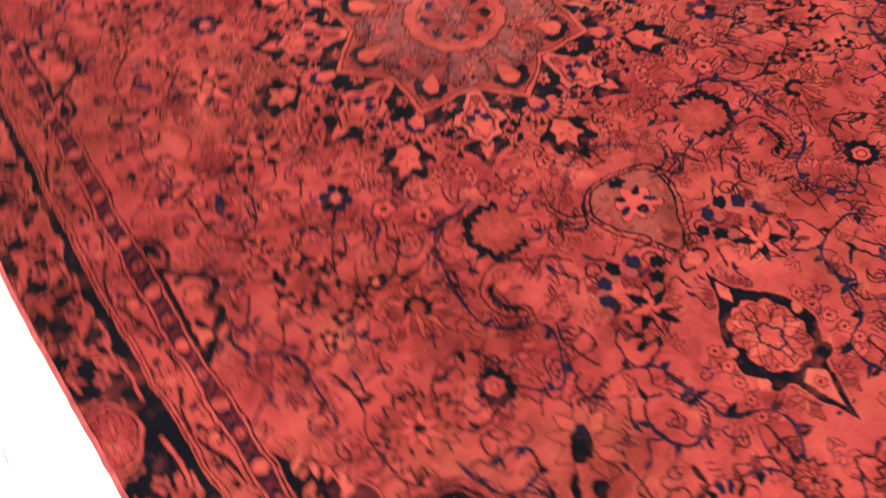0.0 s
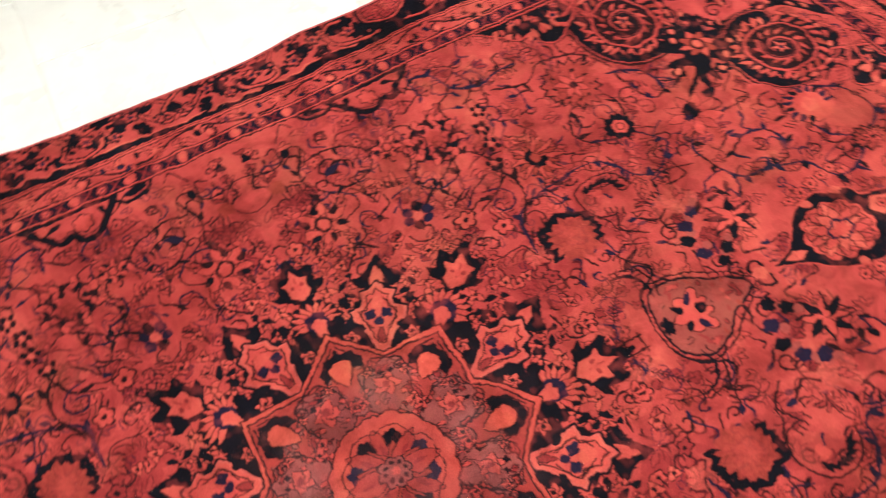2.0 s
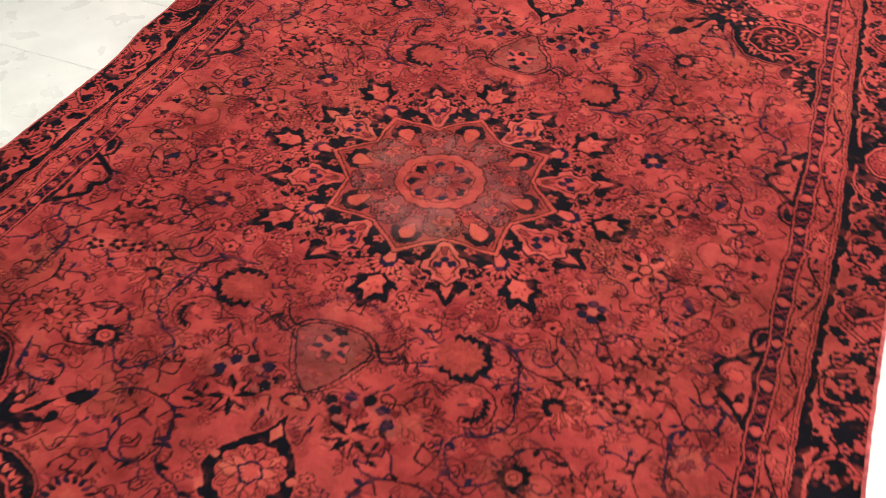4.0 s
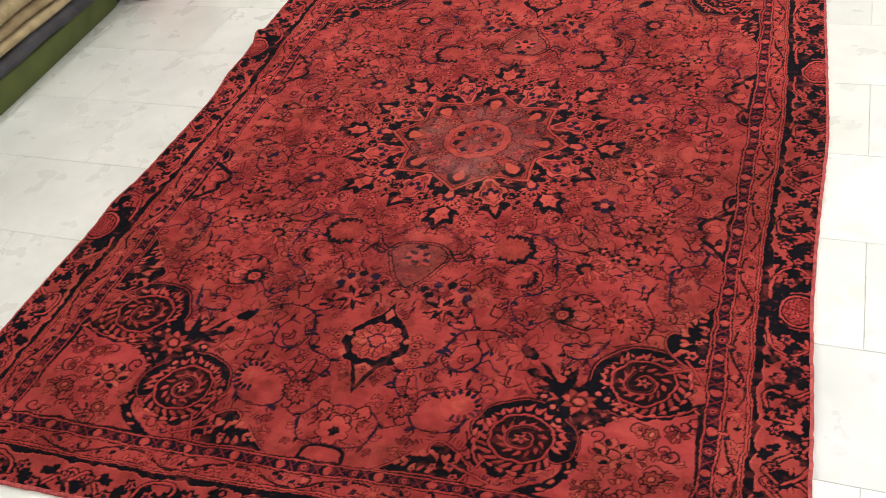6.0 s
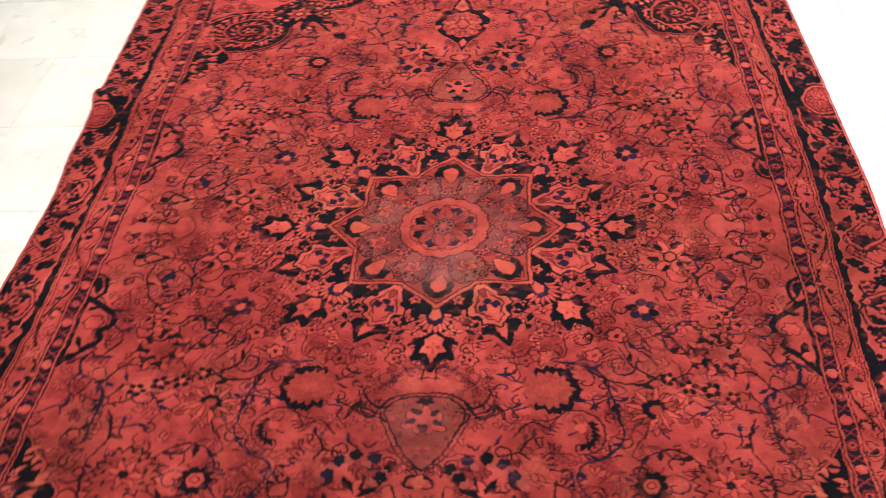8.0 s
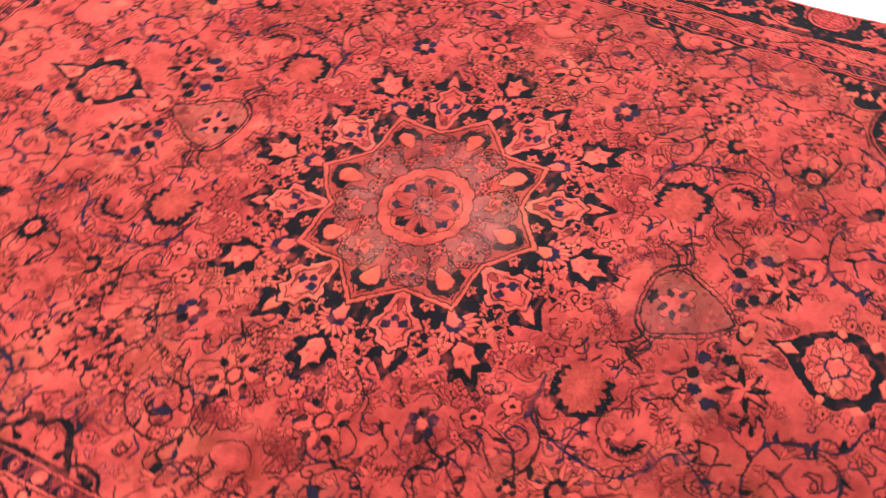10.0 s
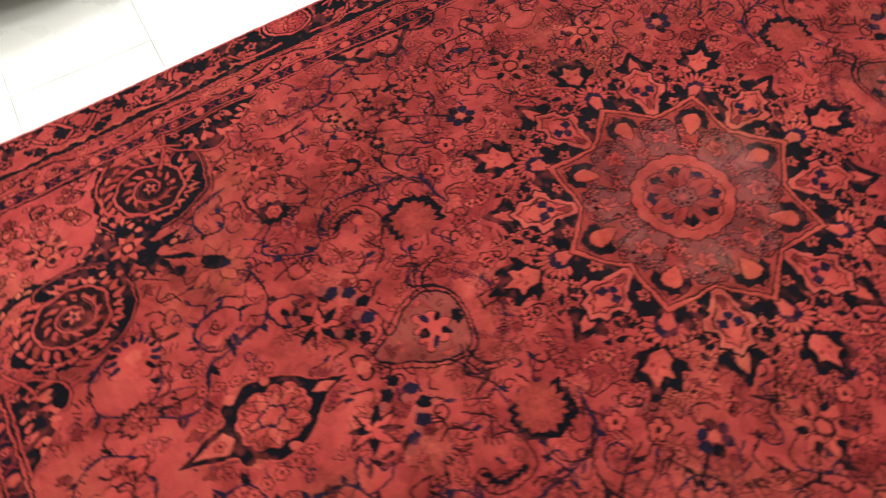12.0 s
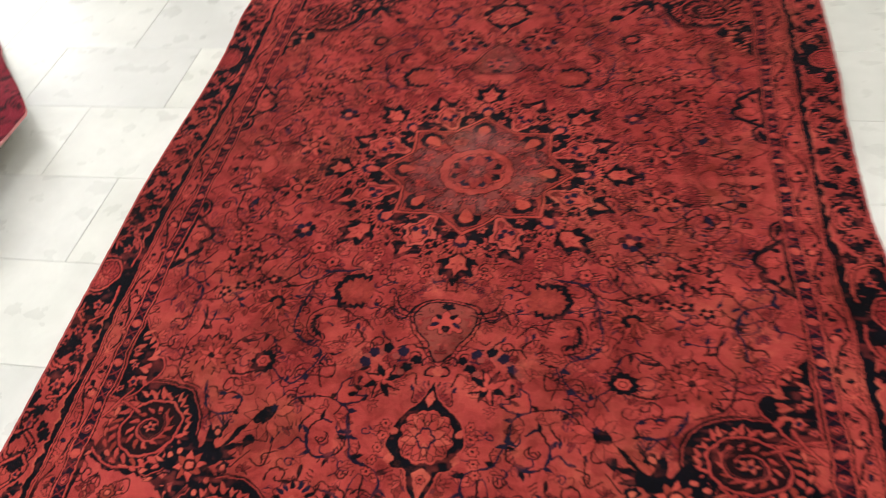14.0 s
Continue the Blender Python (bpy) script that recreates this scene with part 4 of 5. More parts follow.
        for i in range(9):
            f = i / 8
            x, y = at(0.790 + 0.055 * f * f + 0.012 * math.sin(7 * f), 0.905 - 0.180 * f)
            b = math.atan2(at(0.88, 0.87)[1] - y, at(0.88, 0.87)[0] - x)
            c.leaf(x, y, 0.034 - 0.010 * f, 0.014, b + 0.5 * (i % 2) - 0.4, SALMON if i % 3 else ROSE)
        for u, v, r in ((0.838, 0.895, 0.019), (0.868, 0.915, 0.012), (0.852, 0.845, 0.013), (0.866, 0.79, 0.011)):
            x, y = at(u, v)
            for q in range(5):
                c.leaf(x, y, r, r * 0.7, TAU * q / 5 + u * 9, SALMON if q % 2 else ROSE)
            c.blob(x, y, r * 0.36, BLUE)
        for i in range(5):
            x, y = at(0.874 - 0.004 * i, 0.835 - 0.026 * i)
            c.leaf(x, y, 0.024, 0.011, 3.6 + (1.6 if swap else 0), (SALMON, ROSE)[i % 2])
    for p, q in (((0.785, 0.975), (0.885, 0.935)), ((0.825, 0.915), (0.880, 1.00)), ((0.405, 1.355), (0.365, 1.437)), ((0.335, 1.385), (0.43, 1.425))):
        c.line([p, q], 0.0105, INK)
        c.line([p, q], 0.0065, lin(170, 62, 60))
    # dark flower between the leaves and the navy star that points inwards
    for i in range(9):
        c.leaf(0.59 + 0.015 * math.cos(i * 0.7), 1.115 + 0.015 * math.sin(i * 0.7), 0.074, 0.036, i * 0.7, NAVY)
    for i in range(8):
        c.leaf(0.59, 1.115, 0.046, 0.024, i * 0.785 + 0.2, BROWN if i % 2 else ROSE, INK)
    c.ring(0.59, 1.115, 0.017, 0.007, INK)
    c.blob(0.59, 1.115, 0.011, SALMON)
    for a, l in ((3.0, 0.085), (3.5, 0.10), (3.95, 0.125), (4.4, 0.10), (4.95, 0.085)):
        c.leaf(0.552, 1.078, l, 0.026, a, NAVY)
        c.leaf(0.535, 1.06, l * 0.55, 0.012, a + 0.12, ROSE)
    for x, y in ((0.655, 1.09), (0.555, 1.185), (0.63, 1.075), (0.53, 1.15), (0.50, 1.115), (0.545, 1.02)):
        c.blob(x, y, 0.020, NAVY, scallop(5, 0.4), x * 30)
        c.blob(x, y, 0.008, SALMON)
    c.leaf(0.455, 0.985, 0.05, 0.030, 4.0, NAVY)
    c.blob(0.437, 0.955, 0.013, NAVY, star(5, 0.5))
    # bracket at the long border
    for pts in ([(0.885, 0.265), (0.845, 0.295), (0.81, 0.325), (0.803, 0.36), (0.825, 0.385), (0.815, 0.41), (0.85, 0.445), (0.885, 0.49)],):
        p = smooth(pts, 6)
        c.fill(p, RED, NAVY, 0.015)
        c.line(smooth([(0.885, 0.185), (0.858, 0.205), (0.852, 0.245), (0.866, 0.275), (0.842, 0.298)], 6), 0.010, NAVY)
        c.leaf(0.882, 0.20, 0.05, 0.022, 1.9, NAVY)
        c.line([(x + 0.012, y) for x, y in p], 0.0025, INK)
    c.blob(0.845, 0.355, 0.024, ROSE, scallop(6, 0.3))
    c.ring(0.845, 0.355, 0.024, 0.004, NAVY, scallop(6, 0.3))
    c.leaf(0.865, 0.40, 0.045, 0.016, 1.9, NAVY)
    c.leaf(0.87, 0.31, 0.03, 0.014, 3.4, NAVY)
    c.blob(0.865, 0.44, 0.013, ROSE)
    # bracket at the short border
    p = smooth([(-0.06, 1.44), (-0.05, 1.40), (0.0, 1.385), (0.05, 1.40), (0.06, 1.44)], 5)
    c.fill(p, RED, NAVY, 0.010)
    c.blob(0, 1.42, 0.014, ROSE, scallop(5, 0.3))


STRIP_HALF = 1.75


def border_strip(seed, first, spacing):
    """The border unrolled: the length runs over both halves, the depth from the field's edge outwards. first: place of one round medallion."""
    depth = 0.262
    c = Canvas(depth, 2 * STRIP_HALF, RED)
    rng = random.Random(seed)
    S = lambda s: s + STRIP_HALF
    band = lambda t0, t1, col: c.lay((slice(None), slice(None)), np.abs(np.arange(c.nx)[None, :] * PX - (t0 + t1) / 2) - (t1 - t0) / 2 + np.zeros((c.ny, 1)), col)
    # chain guard: rings and discs in turn between dark lines, leaves crossed between them
    band(-0.01, 0.0465, INK)
    band(0.0035, 0.0080, ROSE)
    band(0.0080, 0.0380, lin(24, 11, 27))
    band(0.0380, 0.0425, ROSE)
    k = 0
    s = -STRIP_HALF
    while s < STRIP_HALF:
        y = S(s)
        if k % 2:
            c.blob(0.023, y, 0.0130, ROSE)
            c.blob(0.025, y, 0.006, SALMON, strength=0.5)
        else:
            c.ring(0.023, y, 0.0118, 0.0032, BRICK)
            c.blob(0.023, y, 0.0082, ROSE)
            c.blob(0.023, y, 0.0036, BLUE)
        for w in (-1, 1):
            c.line([(0.023 - w * 0.012, y + 0.023), (0.023 + w * 0.012, y + 0.043)], 0.0034, BRICK if w > 0 else WINE)
        s += 0.0663
        k += 1
    # vine band
    band(0.0465, 0.094, RED)
    vine, k = [], 0
    s = -STRIP_HALF
    while s < STRIP_HALF:
        vine += [(0.052, S(s)), (0.068, S(s + 0.05)), (0.088, S(s + 0.10)), (0.086, S(s + 0.16)), (0.066, S(s + 0.21)), (0.052, S(s + 0.26))]
        s += 0.315
    for p in range(0, len(vine) - 6, 6):
        c.line(smooth(vine[p:p + 7], 5), 0.0068, INK)
    s = -STRIP_HALF
    while s < STRIP_HALF:
        y = S(s)
        for i in range(9):
            c.leaf(0.074 + 0.006 * math.cos(TAU * i / 9), y + 0.03 + 0.006 * math.sin(TAU * i / 9), 0.019, 0.0105, TAU * i / 9, ROSE, NAVY)
        c.blob(0.074, y + 0.03, 0.0075, SALMON)
        c.ring(0.062, y + 0.165, 0.0145, 0.0065, NAVY, saw(9, 0.3), gap=(rng.uniform(-3, 3), 0.7))
        c.blob(0.062, y + 0.165, 0.009, SALMON, scallop(5, 0.3))
        for d, x, turn in ((0.075, 0.058, 0.7), (0.105, 0.072, 2.4), (0.13, 0.078, 1.0), (0.215, 0.082, 2.0), (0.245, 0.072, 0.5), (0.275, 0.06, 2.7), (0.295, 0.086, 1.6)):
            c.leaf(x, y + d, 0.028, 0.011, turn, rng.choice((ROSE, RED)), NAVY)
            c.leaf(x, y + d, 0.019, 0.009, turn + 1.3, rng.choice((BLUE, NAVY, ROSE)), INK)
        c.line(spiral_points(0.084, y + 0.20, 0.002, 0.010, 0.3, 1.0, 14), 0.0034, INK)
        c.line(spiral_points(0.056, y + 0.095, 0.002, 0.010, 2.3, -1.0, 14), 0.0034, INK)
        s += 0.315
    # lines, then the navy main border
    band(0.0925, 0.0955, INK)
    band(0.0955, 0.1005, ROSE)
    band(0.1005, 0.1035, INK)
    band(0.1035, 0.1065, ROSE)
    band(0.1065, 0.30, NAVY)
    # rose cloud that fills the outer part, with a ragged inner edge
    edge = [(0.30, -0.1)]
    s = -STRIP_HALF
    while s < STRIP_HALF:
        u = abs((s - first + spacing / 2) % spacing - spacing / 2)
        base = 0.150 if u < 0.09 else (0.130 if u < 0.30 else 0.124)
        edge.append((base + rng.uniform(-0.007, 0.008), S(s)))
        s += rng.uniform(0.012, 0.024)
    edge.append((0.30, 2 * STRIP_HALF + 0.1))
    c.fill(edge, RED, SALMON, 0.0035)
    centres = [first + spacing * k for k in range(-3, 4) if abs(first + spacing * k) < STRIP_HALF + 0.4]
    for s0 in centres:
        for m in (-1, 1):
            at = lambda u, t: (t, S(s0 + m * u))
            r2 = random.Random(seed * 7 + 1)
            # navy patches with torn edges over the cloud
            for u, t, r in ((0.03, 0.150, 0.034), (0.085, 0.165, 0.036), (0.10, 0.215, 0.033), (0.15, 0.195, 0.026), (0.185, 0.232, 0.022), (0.21, 0.155, 0.020), (0.255, 0.195, 0.027), (0.29, 0.232, 0.022), (0.315, 0.160, 0.025), (0.36, 0.205, 0.024), (0.405, 0.165, 0.028), (0.43, 0.228, 0.026), (0.475, 0.190, 0.025), (0.52, 0.150, 0.022), (0.535, 0.225, 0.022), (0.585, 0.185, 0.024)):
                for q in range(3):
                    c.blob(*at(u + r2.uniform(-0.016, 0.016), t + r2.uniform(-0.014, 0.014)), r * r2.uniform(0.6, 0.95), NAVY, scallop(r2.choice((3, 4, 5)), 0.45), r2.uniform(0, 6))
            # pale arches that spring from the round medallion
            for width, col in ((0.016, NAVY), (0.0072, ROSE)):
                c.line(smooth([at(0.045, 0.135), at(0.10, 0.132), at(0.155, 0.150), at(0.175, 0.19), at(0.155, 0.225), at(0.115, 0.225)], 6), width, col)
                c.line(smooth([at(0.30, 0.245), at(0.335, 0.20), at(0.32, 0.15), at(0.36, 0.135), at(0.41, 0.150), at(0.425, 0.19)], 6), width, col)
                c.line(smooth([at(0.615, 0.175), at(0.58, 0.145), at(0.54, 0.18), at(0.50, 0.232), at(0.465, 0.238)], 6), width, col)
                c.line(smooth([at(0.615, 0.185), at(0.585, 0.225), at(0.555, 0.245)], 6), width, col)
            # flowers and half leaves
            for u, t, r in ((0.115, 0.180, 0.019), (0.205, 0.200, 0.017), (0.275, 0.165, 0.018), (0.245, 0.238, 0.014), (0.385, 0.185, 0.019), (0.45, 0.160, 0.016), (0.395, 0.238, 0.014), (0.50, 0.205, 0.018), (0.565, 0.165, 0.014)):
                x, y = at(u, t)
                c.blob(x, y, r * 1.35, NAVY, scallop(6, 0.3), u * 30)
                for q in range(5):
                    c.leaf(x, y, r, r * 0.75, TAU * q / 5 + u * 20, ROSE if (q + int(u * 100)) % 2 else RED, INK)
                c.blob(x, y, r * 0.34, BLUE)
            for u, t in ((0.225, 0.180), (0.335, 0.185), (0.345, 0.235), (0.48, 0.225), (0.20, 0.140)):
                c.ring(*at(u, t), 0.0095, 0.0065, NAVY)
            for q in range(20):
                u, t, turn = r2.uniform(0.07, 0.60), r2.uniform(0.138, 0.244), r2.uniform(0, TAU)
                x, y = at(u, t)
                c.leaf(x, y, r2.uniform(0.014, 0.030), 0.010, turn * m, r2.choice((RED, ROSE, ROSE, NAVY, NAVY)), INK)
        # the round medallion itself
        x, y = 0.212, S(s0)
        c.blob(x, y, 0.074, NAVY, None, 0, 0.85, 1.0)
        c.blob(x, y, 0.065, ROSE, None, 0, 0.85, 1.0)
        c.blob(x, y, 0.058, INK, None, 0, 0.85, 1.0)
        c.blob(x, y, 0.052, lin(156, 52, 54), None, 0, 0.85, 1.0)
        c.ring(x, y, 0.041, 0.0050, INK, saw(13, 0.35), 0, 0.85, 1.0, gap=(0.8, 0.3))
        for i in range(7):
            c.leaf(x, y, 0.030, 0.013, TAU * i / 7, ROSE if i % 2 else RED, INK)
        c.line([(x - 0.04, y + 0.01), (x + 0.035, y - 0.012)], 0.0045, WINE)
    band(0.236, 0.2375, INK)
    return c.a


def draw_quarter():
    c = Canvas(HALF_W, HALF_L, RED)
    field(c)
    pendants(c)
    corner(c)
    medallion(c)
    return c.a


def soft_noise(shape, cells, seed):
    """Smooth random values from -1 to 1 over a grid of points."""
    r = np.random.RandomState(seed)
    g = r.uniform(-1, 1, (cells[0] + 2, cells[1] + 2))
    y, x = np.linspace(0, cells[0], shape[0])[:, None], np.linspace(0, cells[1], shape[1])[None, :]
    j, i = y.astype(int), x.astype(int)
    fy, fx = y - j, x - i
    fy, fx = fy * fy * (3 - 2 * fy), fx * fx * (3 - 2 * fx)
    return g[j, i] * (1 - fy) * (1 - fx) + g[j, i + 1] * (1 - fy) * fx + g[j + 1, i] * fy * (1 - fx) + g[j + 1, i + 1] * fy * fx


def step(a, b, v):
    t = np.clip((v - a) / (b - a), 0, 1)
    return t * t * (3 - 2 * t)


def lie(x, y):
    """Where a point of the design lies on the floor: the rug is stretched and drawn askew by use."""
    yw = y + 0.03 * y * y + 0.06 * x * (np.abs(y) / 1.45) ** 2
    xw = x + np.where(y > 0, -0.025 * y * y, -0.015 * y)
    left = step(0.45, 1.12, -x)
    xw = xw - left * (0.074 + 0.018 * step(0.2, 0.6, y) - 0.022 * np.exp(-((y + 0.35) / 0.45) ** 2))
    xw = xw - 0.006 * step(0.92, 1.12, x) * step(0.1, 0.5, y)
    xw = xw + 0.008 * np.sin(4.1 * y + 0.7) * step(0.8, 1.1, np.abs(x))
    yw = yw + 0.006 * np.sin(5.3 * x) * step(1.3, 1.6, np.abs(y))
    return xw, yw


def heave(xw, yw):
    """Height of the pile over the floor: flat, with low ripples, a tuck at the long edge."""
    z = 0.010 + 0.0022 * np.sin(7.3 * yw + 2.1 * xw) * step(0.3, 1.1, np.abs(xw)) + 0.0016 * np.sin(11 * xw - 3.0 * yw)
    z = z + 0.034 * np.exp(-(((yw - 0.63) / 0.04) ** 2)) * step(1.12, 1.27, -xw)
    z = z + 0.018 * np.exp(-(((yw - 0.30) / 0.11) ** 2)) * step(1.0, 1.25, -xw)
    z = z + 0.014 * np.exp(-(((yw + 0.55) / 0.10) ** 2)) * step(0.95, 1.2, -xw)
    z = z + 0.010 * np.exp(-(((yw + 0.95) / 0.12) ** 2)) * step(0.95, 1.15, xw)
    return z


def build_rug():
    rug = new("rug")
    tagged(rug, "large worn red Persian rug with a navy star medallion, on marble", "rug")
    quarter = draw_quarter()
    step_m = 0.0026
    xs, ys = np.arange(-HALF_W, HALF_W + 1e-6, step_m), np.arange(-HALF_L, HALF_L + 1e-6, step_m)
    X, Y = np.meshgrid(xs, ys)
    shape = X.shape
    # hand weaving: the lines wander and each knot steps aside
    wx = 0.005 * soft_noise(shape, (70, 48), 1) + 0.0019 * soft_noise(shape, (520, 352), 2) + 0.0012 * soft_noise(shape, (190, 130), 21)
    wy = 0.005 * soft_noise(shape, (70, 48), 3) + 0.0019 * soft_noise(shape, (520, 352), 4) + 0.0012 * soft_noise(shape, (190, 130), 22)
    fx, fy = np.clip(np.abs(X + wx) / PX, 0, quarter.shape[1] - 1.01), np.clip(np.abs(Y + wy) / PX, 0, quarter.shape[0] - 1.01)
    i, j = fx.astype(int), fy.astype(int)
    tx, ty = (fx - i)[..., None], (fy - j)[..., None]
    col = quarter[j, i] * (1 - tx) * (1 - ty) + quarter[j, i + 1] * tx * (1 - ty) + quarter[j + 1, i] * (1 - tx) * ty + quarter[j + 1, i + 1] * tx * ty
    # the borders run round unmirrored
    tx, ty = np.abs(X + wx) - GUARD_X, np.abs(Y + wy) - GUARD_Y
    on_side = (tx > 0) & (tx >= ty)
    on_end = (ty > 0) & ~on_side
    for mask, along, depth, strip in ((on_side & (X > 0), Y + wy, tx, border_strip(3, 0.53, 1.20)), (on_side & (X < 0), Y + wy, tx, border_strip(4, 0.53, 1.20)), (on_end, X + wx, ty, border_strip(8, 0.0, 1.20))):
        j = np.clip(((along[mask] + STRIP_HALF) / PX).astype(int), 0, strip.shape[0] - 1)
        i = np.clip((depth[mask] / PX).astype(int), 0, strip.shape[1] - 1)
        col[mask] = strip[j, i]
    # ink and pale wool rubbed away in streaks, so that lines break off
    rub = np.clip(soft_noise(shape, (260, 130), 8) * 0.7 + soft_noise(shape, (60, 40), 9) * 0.6 - 0.25, 0, 1)[..., None] * 0.5
    col = col * (1 - rub) + np.float32(RED) * rub * (0.9 + 0.2 * soft_noise(shape, (140, 96), 12)[..., None])
    # bare, greyed wool where feet have worn the middle
    for cx, cy, rx, ry, k in ((0.02, 0.01, 0.21, 0.20, 0.13), (0.0, -0.17, 0.11, 0.06, 0.36), (0.05, 0.15, 0.13, 0.05, 0.15), (0.17, 0.02, 0.05, 0.10, 0.18), (-0.16, 0.0, 0.05, 0.1, 0.15), (-0.02, -0.66, 0.10, 0.09, 0.22)):
        w = k * np.exp(-(((X - cx) / rx) ** 2 + ((Y - cy) / ry) ** 2))[..., None]
        w = w * np.clip(0.55 + 0.7 * soft_noise(shape, (90, 60), 6), 0, 1.2)[..., None]
        col = col * (1 - w) + np.float32(lin(140, 100, 104)) * w
    XW, YW = lie(X, Y)
    Z = heave(XW, YW)
    # dark wool is worn lower than the red
    Z = Z + 0.0012 * np.clip(col[..., 0] / 0.45, 0, 1)
    co = np.stack([XW, YW, Z], -1).reshape(-1, 3)
    col = col.reshape(-1, 3)
    ny, nx = shape
    idx = np.arange(ny * nx).reshape(ny, nx)
    quads = np.stack([idx[:-1, :-1], idx[:-1, 1:], idx[1:, 1:], idx[1:, :-1]], -1).reshape(-1, 4)
    mx, my = (X[:-1, :-1] + step_m / 2).ravel(), (Y[:-1, :-1] + step_m / 2).ravel()
    depth = np.maximum(np.abs(mx) - GUARD_X, np.abs(my) - GUARD_Y)
    med = np.hypot(mx / 1.06, my) < 0.505
    regions = (
        ("medallion", (depth < 0) & med, "navy star medallion with salmon florets"),
        ("field", (depth < 0) & ~med, "red field with scrolling flowers and pendants"),
        ("guard_stripe", (depth >= 0) & (depth < 0.042), "narrow purple chain stripe"),
        ("inner_border", (depth >= 0.042) & (depth < 0.104), "rose band with a meandering vine"),
        ("outer_border", depth >= 0.104, "navy border with rose arabesques"),
    )
    for name, mask, label in regions:
        f = quads[mask]
        used, inv = np.unique(f, return_inverse=True)
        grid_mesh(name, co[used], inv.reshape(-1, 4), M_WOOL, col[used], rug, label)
    # overcast edge: a soft roll all round that closes the pile down to the floor
    rim = [(x, -HALF_L) for x in xs[::7]] + [(HALF_W, y) for y in ys[::7]] + [(x, HALF_L) for x in xs[::-7]] + [(-HALF_W, y) for y in ys[::-7]]
    rim = np.array(rim)
    rx, ry = lie(rim[:, 0], rim[:, 1])
    rz = heave(rx, ry)
    out = np.stack([np.roll(ry, -1) - np.roll(ry, 1), -(np.roll(rx, -1) - np.roll(rx, 1))], -1)
    out /= np.linalg.norm(out, axis=1)[:, None] + 1e-9
    prof = [(-0.004, 0.002), (0.001, 0.003), (0.005, 0.0), (0.006, -0.004), (0.004, -0.0085), (-0.003, -0.0095)]
    jit = np.random.RandomState(4).uniform(-0.0012, 0.0012, len(rim))
    rows = [np.stack([rx + out[:, 0] * (o + jit), ry + out[:, 1] * (o + jit), rz + h], -1) for o, h in prof]
    verts = np.concatenate(rows)
    n, faces = len(rim), []
    for p in range(len(prof) - 1):
        a = np.arange(n)
        b = (a + 1) % n
        faces.append(np.stack([p * n + a, (p + 1) * n + a, (p + 1) * n + b, p * n + b], -1))
    grid_mesh("selvedge", verts, np.concatenate(faces), M_EDGE, None, rug, "overcast rose wool edge")
    return rug


build_rug()


# ---- the room ----
def build_floor():
    bm = bmesh.new()
    box(bm, -ROOM_X, -ROOM_Y, -0.12, ROOM_X, ROOM_Y, -0.0035)
    floor = tagged(finish("floor", bm, M_GROUT), "white marble tile floor with thin grey joints", "floor", kind="structure")
    # tiles in running bond
    L, D, gap = 0.61, 0.4105, 0.0017
    bm = bmesh.new()
    box(bm, gap / 2, gap / 2, -0.02, L - gap / 2, D - gap / 2, 0.0)
    bmesh.ops.bevel(bm, geom=[e for e in bm.edges if e.verts[0].co.z > -0.001 and e.verts[1].co.z > -0.001], offset=0.0008, segments=1, affect="EDGES")
    me = bpy.data.meshes.new("tile")
    bm.to_mesh(me)
    bm.free()
    me.materials.append(M_MARBLE)
    r0, r1 = int(-ROOM_Y / D) - 1, int(ROOM_Y / D) + 1
    rnd = random.Random(2)
    for r in range(r0, r1):
        y = 0.083 + r * D
        off = 1.255 if r % 2 == 0 else 1.255 + L / 2
        for k in range(-12, 8):
            x = off + k * L
            if x < -ROOM_X - L or x > ROOM_X or y < -ROOM_Y - D or y > ROOM_Y:
                continue
            # tiles wholly under the rug are never seen
            if -0.95 < x and x + L < 0.9 and -1.2 < y and y + D < 1.4:
                continue
            ob = new("tile", me)
            ob.location = (x, y, rnd.uniform(-0.0006, 0.0))
            ob.parent = floor


build_floor()


